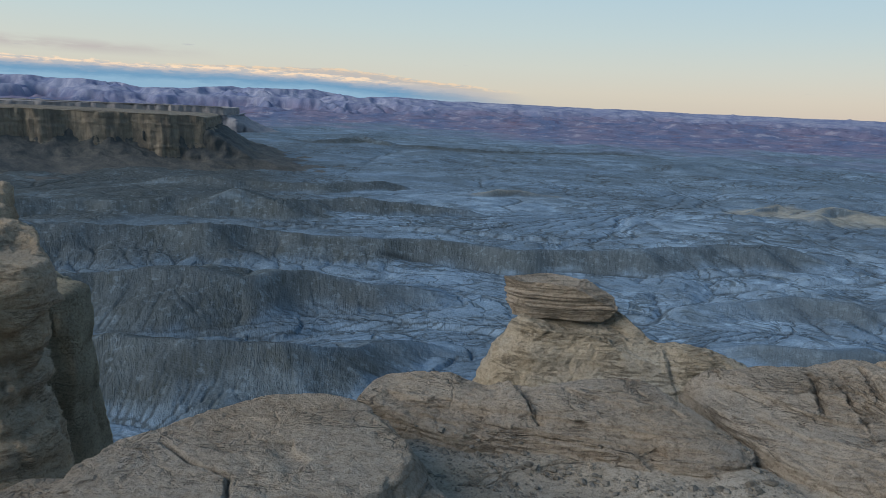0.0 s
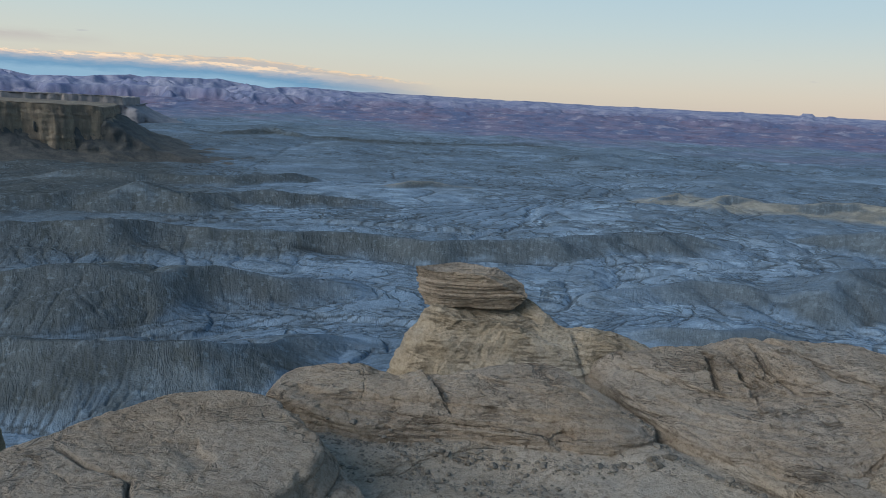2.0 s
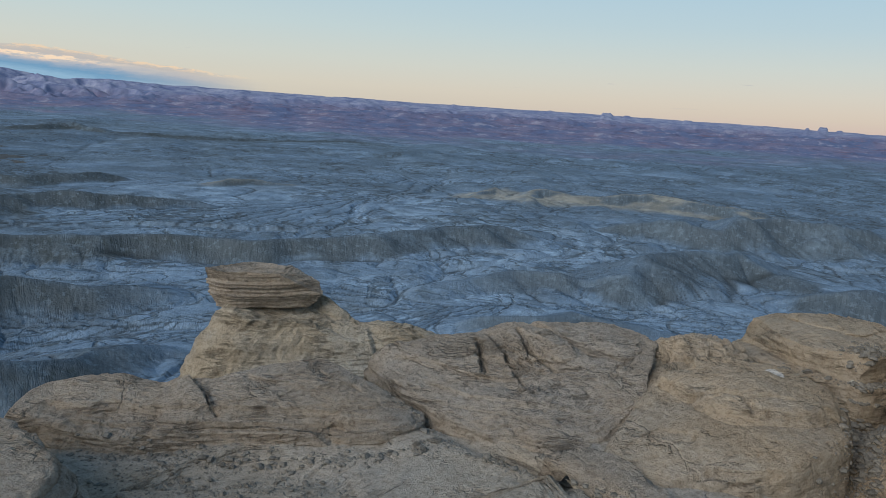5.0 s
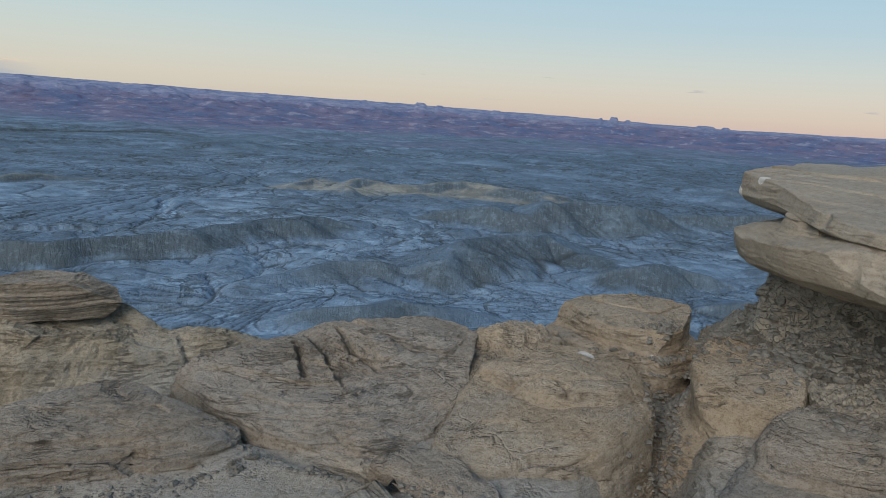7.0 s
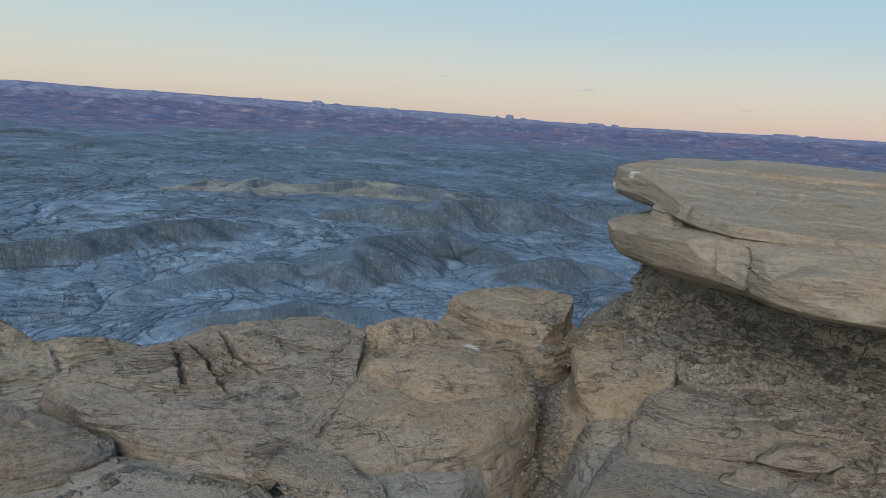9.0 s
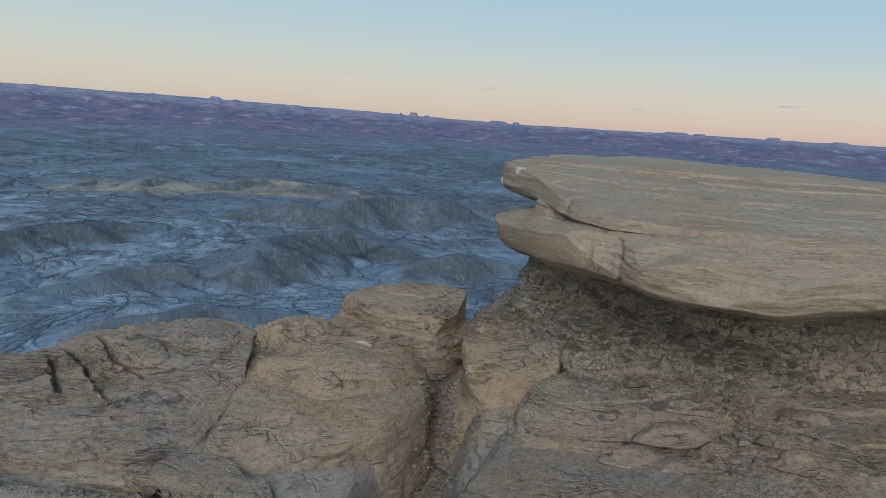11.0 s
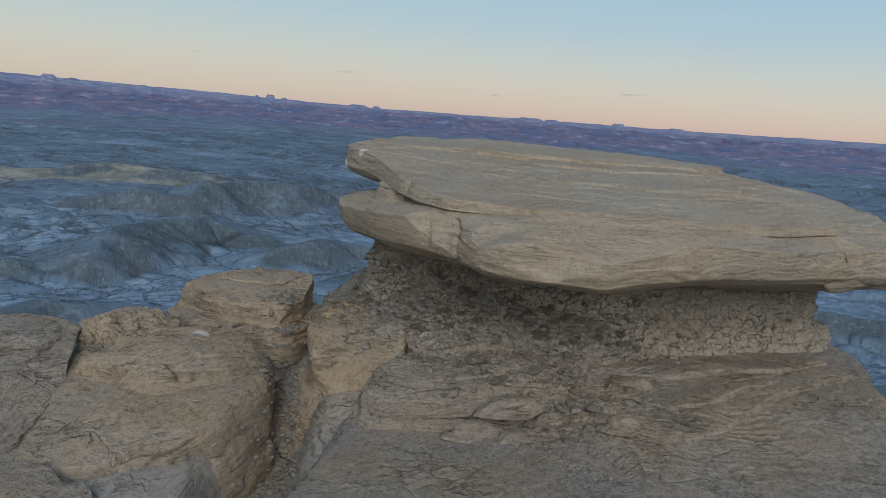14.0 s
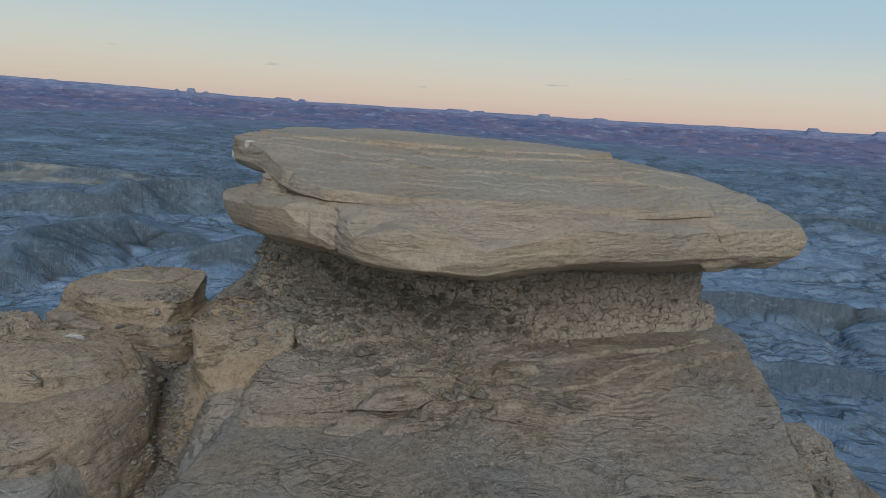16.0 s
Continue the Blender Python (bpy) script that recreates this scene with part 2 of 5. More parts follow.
def sandstone(name, light, dark, dust, bed=16.0, relief=0.02, grit=1.0):
    """Weathered bedded sandstone: buff body, darker beds, grey dust on the flats."""
    light, dark, dust = (tuple(v * k for v, k in zip(c, (1.0, 1.02, 1.01))) for c in (light, dark, dust))
    m, nt, bsdf, vec = material(name)
    big = noise_tex(nt, vec, 1.3, 5, 0.6)
    fine = noise_tex(nt, vec, 28.0, 6, 0.7)
    beds = noise_tex(nt, scaled(nt, vec, 1.2, 1.2, bed), 1.0, 6, 0.62, 0.35)
    col = blend(nt, ramp(nt, [(0.36, 0.0), (0.64, 1.0)], beds), dark, light)
    col = blend(nt, calc(nt, "MULTIPLY", ramp(nt, [(0.42, 0.0), (0.66, 1.0)], big), 0.7), col, dust)
    col = blend(nt, ramp(nt, [(0.36, 0.46 * grit), (0.52, 0.0)], fine), col, dark, "MULTIPLY")
    col = blend(nt, ramp(nt, [(0.38, 0.42 * grit), (0.47, 0.0)], noise_tex(nt, vec, 110.0, 3, 0.7)), col, dark, "MULTIPLY")
    spots = noise_tex(nt, vec, 5.5, 4, 0.6)
    col = blend(nt, ramp(nt, [(0.62, 0.0), (0.74, 0.12)], spots), col, (0.36, 0.25, 0.15))
    bsdf.inputs["Roughness"].default_value = 0.92
    bsdf.inputs["Specular IOR Level"].default_value = 0.15
    # thin partings between the beds, darker than the stone, and small dark pits
    seam = calc(nt, "ABSOLUTE", calc(nt, "SUBTRACT", noise_tex(nt, scaled(nt, vec, 2.2, 2.2, bed * 1.1), 1.0, 5, 0.62, 0.5), 0.5))
    seam = calc(nt, "MULTIPLY", ramp(nt, [(0.0, 1.0), (0.012, 0.7), (0.035, 0.0)], seam), ramp(nt, [(0.45, 0.0), (0.58, 1.0)], noise_tex(nt, vec, 3.1, 3, 0.6)))
    pit = ramp(nt, [(0.24, 1.0), (0.33, 0.0)], noise_tex(nt, vec, 46.0, 3, 0.6))
    col = blend(nt, calc(nt, "MULTIPLY", seam, 0.4 * min(1.0, grit * grit)), col, (0.13, 0.10, 0.072))
    col = blend(nt, calc(nt, "MULTIPLY", pit, 0.5 * grit), col, (0.12, 0.095, 0.07))
    col = blend(nt, ramp(nt, [(0.55, 0.0), (0.68, 0.35 * grit)], fine), col, light)
    grain = noise_tex(nt, vec, 90.0, 4, 0.7)
    fine2 = noise_tex(nt, scaled(nt, vec, 11, 11, 52), 1.0, 6, 0.7, 0.5)
    hgt = calc(nt, "ADD", calc(nt, "ADD", calc(nt, "MULTIPLY", fine2, 0.6), calc(nt, "MULTIPLY", grain, 0.3)), calc(nt, "MULTIPLY", fine, 0.5))
    # hairline fractures, a little darker than the stone
    cr = nt.nodes.new("ShaderNodeTexVoronoi")
    cr.feature = "DISTANCE_TO_EDGE"
    cr.inputs["Scale"].default_value = 1.0
    bent = nt.nodes.new("ShaderNodeMix")
    bent.data_type = "VECTOR"
    bent.inputs[0].default_value = 0.22
    nt.links.new(scaled(nt, vec, 2.6, 1.7, 7.0), bent.inputs[4])
    wn = nt.nodes.new("ShaderNodeTexNoise")
    wn.inputs["Scale"].default_value, wn.inputs["Detail"].default_value = 3.5, 5
    nt.links.new(vec, wn.inputs["Vector"])
    nt.links.new(wn.outputs["Color"], bent.inputs[5])
    nt.links.new(bent.outputs[1], cr.inputs["Vector"])
    line = ramp(nt, [(0.0, 1.0), (0.006, 0.8), (0.016, 0.0)], cr.outputs["Distance"])
    line = calc(nt, "MULTIPLY", line, ramp(nt, [(0.53, 0.0), (0.60, 1.0)], noise_tex(nt, vec, 1.9, 3, 0.5)))
    hgt = calc(nt, "SUBTRACT", hgt, calc(nt, "ADD", calc(nt, "MULTIPLY", line, 0.2), calc(nt, "ADD", calc(nt, "MULTIPLY", seam, 0.45 * min(1.0, grit * grit)), calc(nt, "MULTIPLY", pit, 0.3 * grit))))
    col = blend(nt, calc(nt, "MULTIPLY", line, 0.14), col, (0.10, 0.075, 0.05))
    nt.links.new(col, bsdf.inputs["Base Color"])
    bump(nt, bsdf, hgt, relief)
    return m


def stained(m, spots):
    """Small white streaks of bird lime: (centre, size along x, y, z)."""
    nt = m.node_tree
    bsdf = nt.nodes["Principled BSDF"]
    src = bsdf.inputs["Base Color"].links[0].from_socket
    vec = nt.nodes.new("ShaderNodeTexCoord").outputs["Object"]
    wob = noise_tex(nt, vec, 25.0, 3, 0.6)
    for c, size in spots:
        sub = nt.nodes.new("ShaderNodeVectorMath")
        sub.operation = "SUBTRACT"
        nt.links.new(vec, sub.inputs[0])
        sub.inputs[1].default_value = c
        ln = nt.nodes.new("ShaderNodeVectorMath")
        ln.operation = "LENGTH"
        nt.links.new(scaled(nt, sub.outputs[0], *(1 / v for v in size)), ln.inputs[0])
        f = ramp(nt, [(0.75, 0.75), (0.95, 0.0)], calc(nt, "ADD", ln.outputs["Value"], calc(nt, "MULTIPLY", calc(nt, "SUBTRACT", wob, 0.5), 1.6)))
        src = blend(nt, f, src, (0.72, 0.70, 0.66))
    nt.links.new(src, bsdf.inputs["Base Color"])


STONE = sandstone("sandstone", (0.44, 0.37, 0.30), (0.31, 0.25, 0.195), (0.38, 0.35, 0.32), relief=0.055)
STONE_PALE = sandstone("pale_sandstone", (0.41, 0.345, 0.27), (0.325, 0.265, 0.205), (0.345, 0.32, 0.28), bed=24.0, relief=0.026, grit=0.6)
STONE_WARM = sandstone("buff_sandstone", (0.46, 0.37, 0.275), (0.36, 0.28, 0.20), (0.38, 0.34, 0.295), bed=11.0, relief=0.045)


STONE_DARK = sandstone("dark_mudstone", (0.36, 0.315, 0.235), (0.25, 0.215, 0.16), (0.31, 0.285, 0.23), bed=3.0, relief=0.06)
stained(STONE_PALE, [((5.12, 2.88, 1.385), (0.03, 0.05, 0.06)), ((5.25, 3.12, 1.28), (0.03, 0.03, 0.06))])
stained(STONE_WARM, [((4.72, 3.30, 0.02), (0.05, 0.06, 0.05)), ((3.9, 3.2, 0.2), (0.05, 0.07, 0.05)), ((4.70, 3.36, 0.12), (0.03, 0.03, 0.05))])


def clay(name, a, b, scale=16.0, relief=0.018, joint_shade=0.5):
    m, nt, bsdf, vec = material(name)
    n = nt.nodes.new("ShaderNodeTexVoronoi")
    n.feature = "DISTANCE_TO_EDGE"
    n.inputs["Scale"].default_value = scale
    wob = nt.nodes.new("ShaderNodeMix")
    wob.data_type = "VECTOR"
    wob.inputs[0].default_value = 0.22
    nt.links.new(vec, wob.inputs[4])
    nn = nt.nodes.new("ShaderNodeTexNoise")
    nn.inputs["Scale"].default_value = 6.0
    nt.links.new(vec, nn.inputs["Vector"])
    nt.links.new(nn.outputs["Color"], wob.inputs[5])
    nt.links.new(wob.outputs[1], n.inputs["Vector"])
    edge = ramp(nt, [(0.0, 0.0), (0.035, 1.0)], n.outputs["Distance"])
    patch = ramp(nt, [(0.55, 0.0), (0.7, 1.0)], noise_tex(nt, vec, 4.5, 3, 0.6))
    edge = calc(nt, "MAXIMUM", edge, patch)
    big = noise_tex(nt, vec, 3.0, 5, 0.6)
    fine = noise_tex(nt, vec, 40.0, 5, 0.7)
    col = blend(nt, ramp(nt, [(0.35, 0.0), (0.65, 1.0)], big), a, b)
    # shade in the cracks between clods, painted as near-black lines
    col = blend(nt, calc(nt, "MULTIPLY", calc(nt, "SUBTRACT", 1.0, edge), joint_shade), col, (0.06, 0.05, 0.04))
    col = blend(nt, ramp(nt, [(0.40, 0.45), (0.50, 0.0)], fine), col, (0.15, 0.13, 0.105))
    nt.links.new(col, bsdf.inputs["Base Color"])
    bsdf.inputs["Roughness"].default_value = 0.95
    bsdf.inputs["Specular IOR Level"].default_value = 0.1
    hgt = calc(nt, "ADD", calc(nt, "MULTIPLY", edge, 0.5), calc(nt, "ADD", calc(nt, "MULTIPLY", fine, 0.6), calc(nt, "MULTIPLY", big, 1.2)))
    bump(nt, bsdf, hgt, relief)
    return m


CLAY = clay("cracked_mudstone", (0.28, 0.252, 0.21), (0.33, 0.297, 0.245), 13.0, 0.035)
DEBRIS = clay("crumbled_mudstone", (0.235, 0.213, 0.18), (0.30, 0.27, 0.222), 26.0, 0.03, 0.15)
STONE_CRUST = sandstone("crusted_sandstone", (0.33, 0.28, 0.222), (0.26, 0.215, 0.168), (0.245, 0.24, 0.24), bed=24.0, relief=0.026)
STONE_FLOOR = sandstone("floor_sandstone", (0.40, 0.345, 0.285), (0.31, 0.26, 0.205), (0.37, 0.345, 0.315), bed=18.0, relief=0.024)
STONE_PED = sandstone("pedestal_sandstone", (0.45, 0.385, 0.30), (0.34, 0.285, 0.215), (0.40, 0.39, 0.365), bed=20.0, relief=0.04)
RUBBLE = sandstone("rubble", (0.22, 0.20, 0.175), (0.15, 0.135, 0.115), (0.20, 0.19, 0.175), relief=0.006)


def attr(nt, key):
    n = nt.nodes.new("ShaderNodeAttribute")
    n.attribute_name = key
    return n.outputs["Fac"]


def badland():
    """Blue-grey shale: pale silt on the flats, channels dark with weed and painted shade, rilled slopes, olive crests;
    red and purple clays far out, with haze in their colour.
    """
    m, nt, bsdf, vec = material("shale")
    sep = nt.nodes.new("ShaderNodeSeparateXYZ")
    nt.links.new(vec, sep.inputs[0])
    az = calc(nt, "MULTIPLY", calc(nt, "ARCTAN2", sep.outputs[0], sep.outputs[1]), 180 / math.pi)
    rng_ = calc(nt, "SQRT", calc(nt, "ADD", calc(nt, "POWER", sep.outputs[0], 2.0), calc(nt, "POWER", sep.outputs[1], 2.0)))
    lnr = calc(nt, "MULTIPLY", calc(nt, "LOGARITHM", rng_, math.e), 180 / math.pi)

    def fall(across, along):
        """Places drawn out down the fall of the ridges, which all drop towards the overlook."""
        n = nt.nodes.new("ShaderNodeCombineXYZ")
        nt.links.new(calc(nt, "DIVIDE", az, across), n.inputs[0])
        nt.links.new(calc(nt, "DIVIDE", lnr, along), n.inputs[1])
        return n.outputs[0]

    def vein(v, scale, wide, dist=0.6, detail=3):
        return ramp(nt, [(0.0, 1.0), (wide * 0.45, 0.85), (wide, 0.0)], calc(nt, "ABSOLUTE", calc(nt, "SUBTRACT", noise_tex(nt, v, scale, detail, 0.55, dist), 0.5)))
    big = noise_tex(nt, vec, 0.012, 6, 0.6)
    mid = noise_tex(nt, vec, 0.09, 6, 0.65)
    fine = noise_tex(nt, vec, 0.7, 6, 0.75)
    steep, silt = attr(nt, "steep"), attr(nt, "silt")
    red = attr(nt, "redbed_haze")
    near = calc(nt, "SUBTRACT", 1.0, red, clamp=True)
    shale = blend(nt, ramp(nt, [(0.35, 0.0), (0.65, 1.0)], big), (0.10, 0.153, 0.216), (0.148, 0.224, 0.316))
    col = blend(nt, silt, shale, (0.395, 0.55, 0.71))
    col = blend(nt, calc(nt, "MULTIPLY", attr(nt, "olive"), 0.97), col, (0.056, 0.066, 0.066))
    col = blend(nt, calc(nt, "MULTIPLY", ramp(nt, [(0.42, 0.0), (0.68, 1.0)], mid), 0.28), col, (0.115, 0.158, 0.195))
    patch = noise_tex(nt, vec, 0.024, 6, 0.7)
    col = blend(nt, ramp(nt, [(0.40, 0.32), (0.50, 0.0)], patch), col, (0.08, 0.10, 0.118))
    col = blend(nt, ramp(nt, [(0.54, 0.0), (0.64, 0.16)], patch), col, (0.35, 0.475, 0.60))
    col = blend(nt, ramp(nt, [(0.50, 0.0), (0.62, 0.26)], fine), col, (0.07, 0.083, 0.09))
    mottle = noise_tex(nt, vec, 0.28, 5, 0.7)
    col = blend(nt, ramp(nt, [(0.38, 0.18), (0.48, 0.0)], mottle), col, (0.085, 0.10, 0.115))
    col = blend(nt, ramp(nt, [(0.54, 0.0), (0.64, 0.18)], mottle), col, (0.34, 0.45, 0.56))
    # rills down the slopes, thin creeks over the flats: shade and weed painted as dark lines
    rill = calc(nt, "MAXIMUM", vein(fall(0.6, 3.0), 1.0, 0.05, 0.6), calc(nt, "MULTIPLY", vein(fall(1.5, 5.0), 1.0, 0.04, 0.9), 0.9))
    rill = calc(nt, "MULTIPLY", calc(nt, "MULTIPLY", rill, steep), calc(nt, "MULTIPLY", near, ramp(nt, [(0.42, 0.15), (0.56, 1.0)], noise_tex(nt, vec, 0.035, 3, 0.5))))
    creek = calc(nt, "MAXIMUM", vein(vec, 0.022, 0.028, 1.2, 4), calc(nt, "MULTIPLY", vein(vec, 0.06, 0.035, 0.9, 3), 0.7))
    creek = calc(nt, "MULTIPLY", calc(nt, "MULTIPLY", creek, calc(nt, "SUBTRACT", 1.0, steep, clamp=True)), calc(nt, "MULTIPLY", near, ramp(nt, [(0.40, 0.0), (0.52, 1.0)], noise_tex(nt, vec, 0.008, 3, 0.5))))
    # ribs between the rills painted paler, as if lit
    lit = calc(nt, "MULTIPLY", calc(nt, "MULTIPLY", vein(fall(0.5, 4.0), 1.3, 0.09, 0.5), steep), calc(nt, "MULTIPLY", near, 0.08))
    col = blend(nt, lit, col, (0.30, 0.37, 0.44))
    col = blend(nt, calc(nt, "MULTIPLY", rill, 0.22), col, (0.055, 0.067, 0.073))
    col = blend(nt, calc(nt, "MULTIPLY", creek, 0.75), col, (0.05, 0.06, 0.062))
    col = blend(nt, calc(nt, "MULTIPLY", attr(nt, "ochre"), 0.7), col, blend(nt, ramp(nt, [(0.4, 0.0), (0.6, 1.0)], mid), (0.20, 0.195, 0.165), (0.36, 0.345, 0.285)))
    # far clays: broken purple and red hills; haze and their faces' light and shade are painted in
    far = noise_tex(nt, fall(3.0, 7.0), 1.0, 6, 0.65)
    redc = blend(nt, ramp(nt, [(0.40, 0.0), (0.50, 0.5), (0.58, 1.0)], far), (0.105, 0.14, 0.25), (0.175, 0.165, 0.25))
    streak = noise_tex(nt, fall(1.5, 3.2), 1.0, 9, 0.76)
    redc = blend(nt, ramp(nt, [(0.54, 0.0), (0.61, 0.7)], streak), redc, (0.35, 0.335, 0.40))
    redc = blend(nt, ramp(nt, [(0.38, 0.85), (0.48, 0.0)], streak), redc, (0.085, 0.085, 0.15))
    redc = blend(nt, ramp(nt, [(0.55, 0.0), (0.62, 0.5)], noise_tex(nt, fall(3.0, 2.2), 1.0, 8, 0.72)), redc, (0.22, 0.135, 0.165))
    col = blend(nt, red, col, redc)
    # far rim: blue haze and lit and shaded facets painted into the colour
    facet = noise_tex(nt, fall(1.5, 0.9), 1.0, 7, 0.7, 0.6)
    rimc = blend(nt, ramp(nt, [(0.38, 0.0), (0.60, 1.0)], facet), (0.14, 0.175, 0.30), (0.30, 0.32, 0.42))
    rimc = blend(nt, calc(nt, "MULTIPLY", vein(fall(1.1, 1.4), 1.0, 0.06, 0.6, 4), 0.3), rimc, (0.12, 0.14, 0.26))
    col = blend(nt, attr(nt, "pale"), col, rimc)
    # channel beds: weed and the shade of the cut, both put into one dark colour
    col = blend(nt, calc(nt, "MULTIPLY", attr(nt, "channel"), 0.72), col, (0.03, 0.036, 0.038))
    nt.links.new(col, bsdf.inputs["Base Color"])
    bsdf.inputs["Roughness"].default_value = 0.95
    bsdf.inputs["Specular IOR Level"].default_value = 0.1
    hgt = calc(nt, "SUBTRACT", calc(nt, "ADD", mid, calc(nt, "MULTIPLY", fine, 0.2)), calc(nt, "MULTIPLY", calc(nt, "ADD", calc(nt, "MULTIPLY", rill, 0.2), creek), 0.35))
    bump(nt, bsdf, hgt, 1.5)
    return m


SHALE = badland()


def far_rock(name, a, b, streak, scale):
    m, nt, bsdf, vec = material(name)
    s = noise_tex(nt, scaled(nt, vec, 1, 1, 2.6), scale, 6, 0.65)
    v = noise_tex(nt, scaled(nt, vec, 1, 1, 0.15), scale * 2.2, 5, 0.65)
    col = blend(nt, ramp(nt, [(0.35, 0.0), (0.65, 1.0)], s), a, b)
    col = blend(nt, ramp(nt, [(0.46, 0.0), (0.60, 0.85)], v), col, streak)
    v2 = noise_tex(nt, scaled(nt, vec, 1, 1, 0.08), scale * 8.0, 4, 0.65)
    col = blend(nt, ramp(nt, [(0.50, 0.0), (0.62, 0.6)], v2), col, streak)
    nt.links.new(col, bsdf.inputs["Base Color"])
    bsdf.inputs["Roughness"].default_value = 0.95
    bump(nt, bsdf, calc(nt, "ADD", s, v), 0.08 / scale)
    return m


MESA = far_rock("mesa_rock", (0.15, 0.132, 0.102), (0.235, 0.20, 0.152), (0.115, 0.10, 0.083), 0.06)
TALUS = far_rock("talus", (0.062, 0.068, 0.07), (0.10, 0.098, 0.088), (0.048, 0.053, 0.056), 0.06)

# mesa rock and talus again, paler and bluer: distance haze put into the colour
MESA_HAZED = far_rock("hazed_mesa_rock", (0.25, 0.235, 0.235), (0.33, 0.30, 0.28), (0.20, 0.195, 0.21), 0.02)
TALUS_HAZED = far_rock("hazed_talus", (0.19, 0.20, 0.235), (0.24, 0.24, 0.26), (0.16, 0.17, 0.20), 0.03)

# ---------------------------------------------------------------- the basin
FLOOR = EYE - 70.0
# crest lines of the shale ridges: bearing, distance, height over the basin floor
RIDGES = [
    [(-36, 190, 10), (-26.7, 187, 10.5), (-19.6, 182, 12.0), (-13.6, 178, 11.8), (-8.2, 185, 8.6), (-2.6, 198, 3.7)],
    [(-36, 265, 11), (-26.9, 262, 11.9), (-20.7, 249, 14.0), (-16.2, 249, 11.8), (-9.6, 259, 9.3), (-6.0, 261, 7.0), (-1.9, 258, 4.0)],
    [(-36, 345, 12), (-28.2, 347, 13.7), (-21.0, 342, 13.3), (-11.9, 342, 10.2), (-5.7, 341, 10.9), (3.0, 339, 9.6), (9.7, 338, 9.0), (18.2, 362, 9.0), (25.9, 399, 9.0)],
    [(-36, 462, 9), (-25.9, 465, 9.7), (-23.3, 454, 8.6), (-20.6, 462, 10.8), (-17.6, 454, 9.0), (-15.3, 467, 13.8), (-13.2, 454, 9.1), (-6.2, 478, 9.0), (1.5, 477, 4.2)],
    [(-21.0, 602, 8.0), (-16.1, 587, 7.3), (-10.2, 579, 7.4), (-4.0, 616, 8.1)],
    [(-10.2, 1270, 9.0), (-7.6, 1311, 14), (-6.1, 1341, 15.9), (-4.1, 1255, 8.8), (2.6, 1207, 8.5), (7.0, 1256, 7.0), (12.8, 1358, 7.6), (16.7, 1282, 4.0)],
    [(2.3, 582, 3.1), (4.1, 601, 7.1), (5.9, 609, 6.7), (8.5, 608, 3.0)],
    [(23.1, 601, 4.0), (24.4, 628, 7.9), (26.2, 620, 3.0)],
    [(27.6, 586, 4.2), (29.1, 616, 11.1), (31.1, 613, 6.4), (33.7, 617, 10.7), (36.7, 618, 11.0), (41.8, 608, 10.2), (44.0, 616, 7.0)],
    [(33.4, 458, 4.8), (36.2, 457, 8.1), (39.6, 457, 15.6), (41.5, 451, 12.8), (43.6, 465, 19.0), (48.9, 493, 18.4), (51.5, 514, 14.0)],
    [(34.6, 300, 10.5), (37.0, 322, 12.5), (39.9, 355, 11.8), (43.7, 377, 11.2), (47.3, 369, 6.0)],
    [(27.9, 229, 6.2), (31.0, 242, 7.9), (34.6, 243, 5.3), (37.8, 246, 3.3)],
    [(20.3, 276, 3.4), (22.6, 290, 4.7), (26.4, 300, 6.0), (29.3, 302, 5.8)],
    [(50.9, 324, 8.5), (52.7, 351, 8.3), (55.4, 353, 5.0)],
    [(53.0, 560, 9.0), (60.0, 600, 11.0), (70.0, 560, 8.0), (80.0, 600, 10.0), (94.5, 639, 9.3), (104, 662, 9.4)],
    [(58.0, 300, 6.0), (68.0, 280, 9.0), (80.0, 300, 7.0), (88.9, 310, 6.6), (98, 330, 7.0)],
    [(84.0, 215, 4.0), (91.9, 230, 5.7), (98.5, 238, 4.4), (106, 240, 6.0)],
]
# dry washes: bearing, distance
WASHES = [
    [(9.7, 240), (15.9, 256), (19.4, 289), (21.6, 318), (24.8, 337), (28.4, 352), (33.8, 360), (36.4, 382)],
    [(-3.8, 330), (0.8, 319), (5.4, 318), (13.4, 330), (18.5, 335), (23.6, 359), (27.8, 352), (32.1, 383)],
    [(8.9, 374), (9.7, 393), (14.0, 423), (13.5, 482), (15.9, 573), (19.5, 640), (21.2, 792)],
    [(36.6, 277), (37.9, 301), (40.4, 312), (43.4, 325), (42.9, 350), (45.6, 368), (47.3, 387)],
    [(-26.7, 218), (-17.1, 217), (-10.0, 227), (-3.6, 234), (3.4, 232)],
    [(-30, 290), (-20, 290), (-10, 296), (-2, 300)],
    [(-30, 400), (-18, 410), (-4, 420), (8.9, 400)],
    [(48, 290), (56, 270), (64, 320), (72, 420), (76, 520)],
    [(44, 250), (52, 240), (60, 215), (70, 230), (80, 260), (95.7, 250)],
    [(50, 430), (58, 440), (66, 480), (84, 470), (99, 430)],
    [(95.7, 250), (97.6, 280), (98.7, 312), (97.3, 325), (99.5, 360)],
]


def plan(line):
    return [(d * math.sin(radians(a)), d * math.cos(radians(a)), *rest) for a, d, *rest in line]


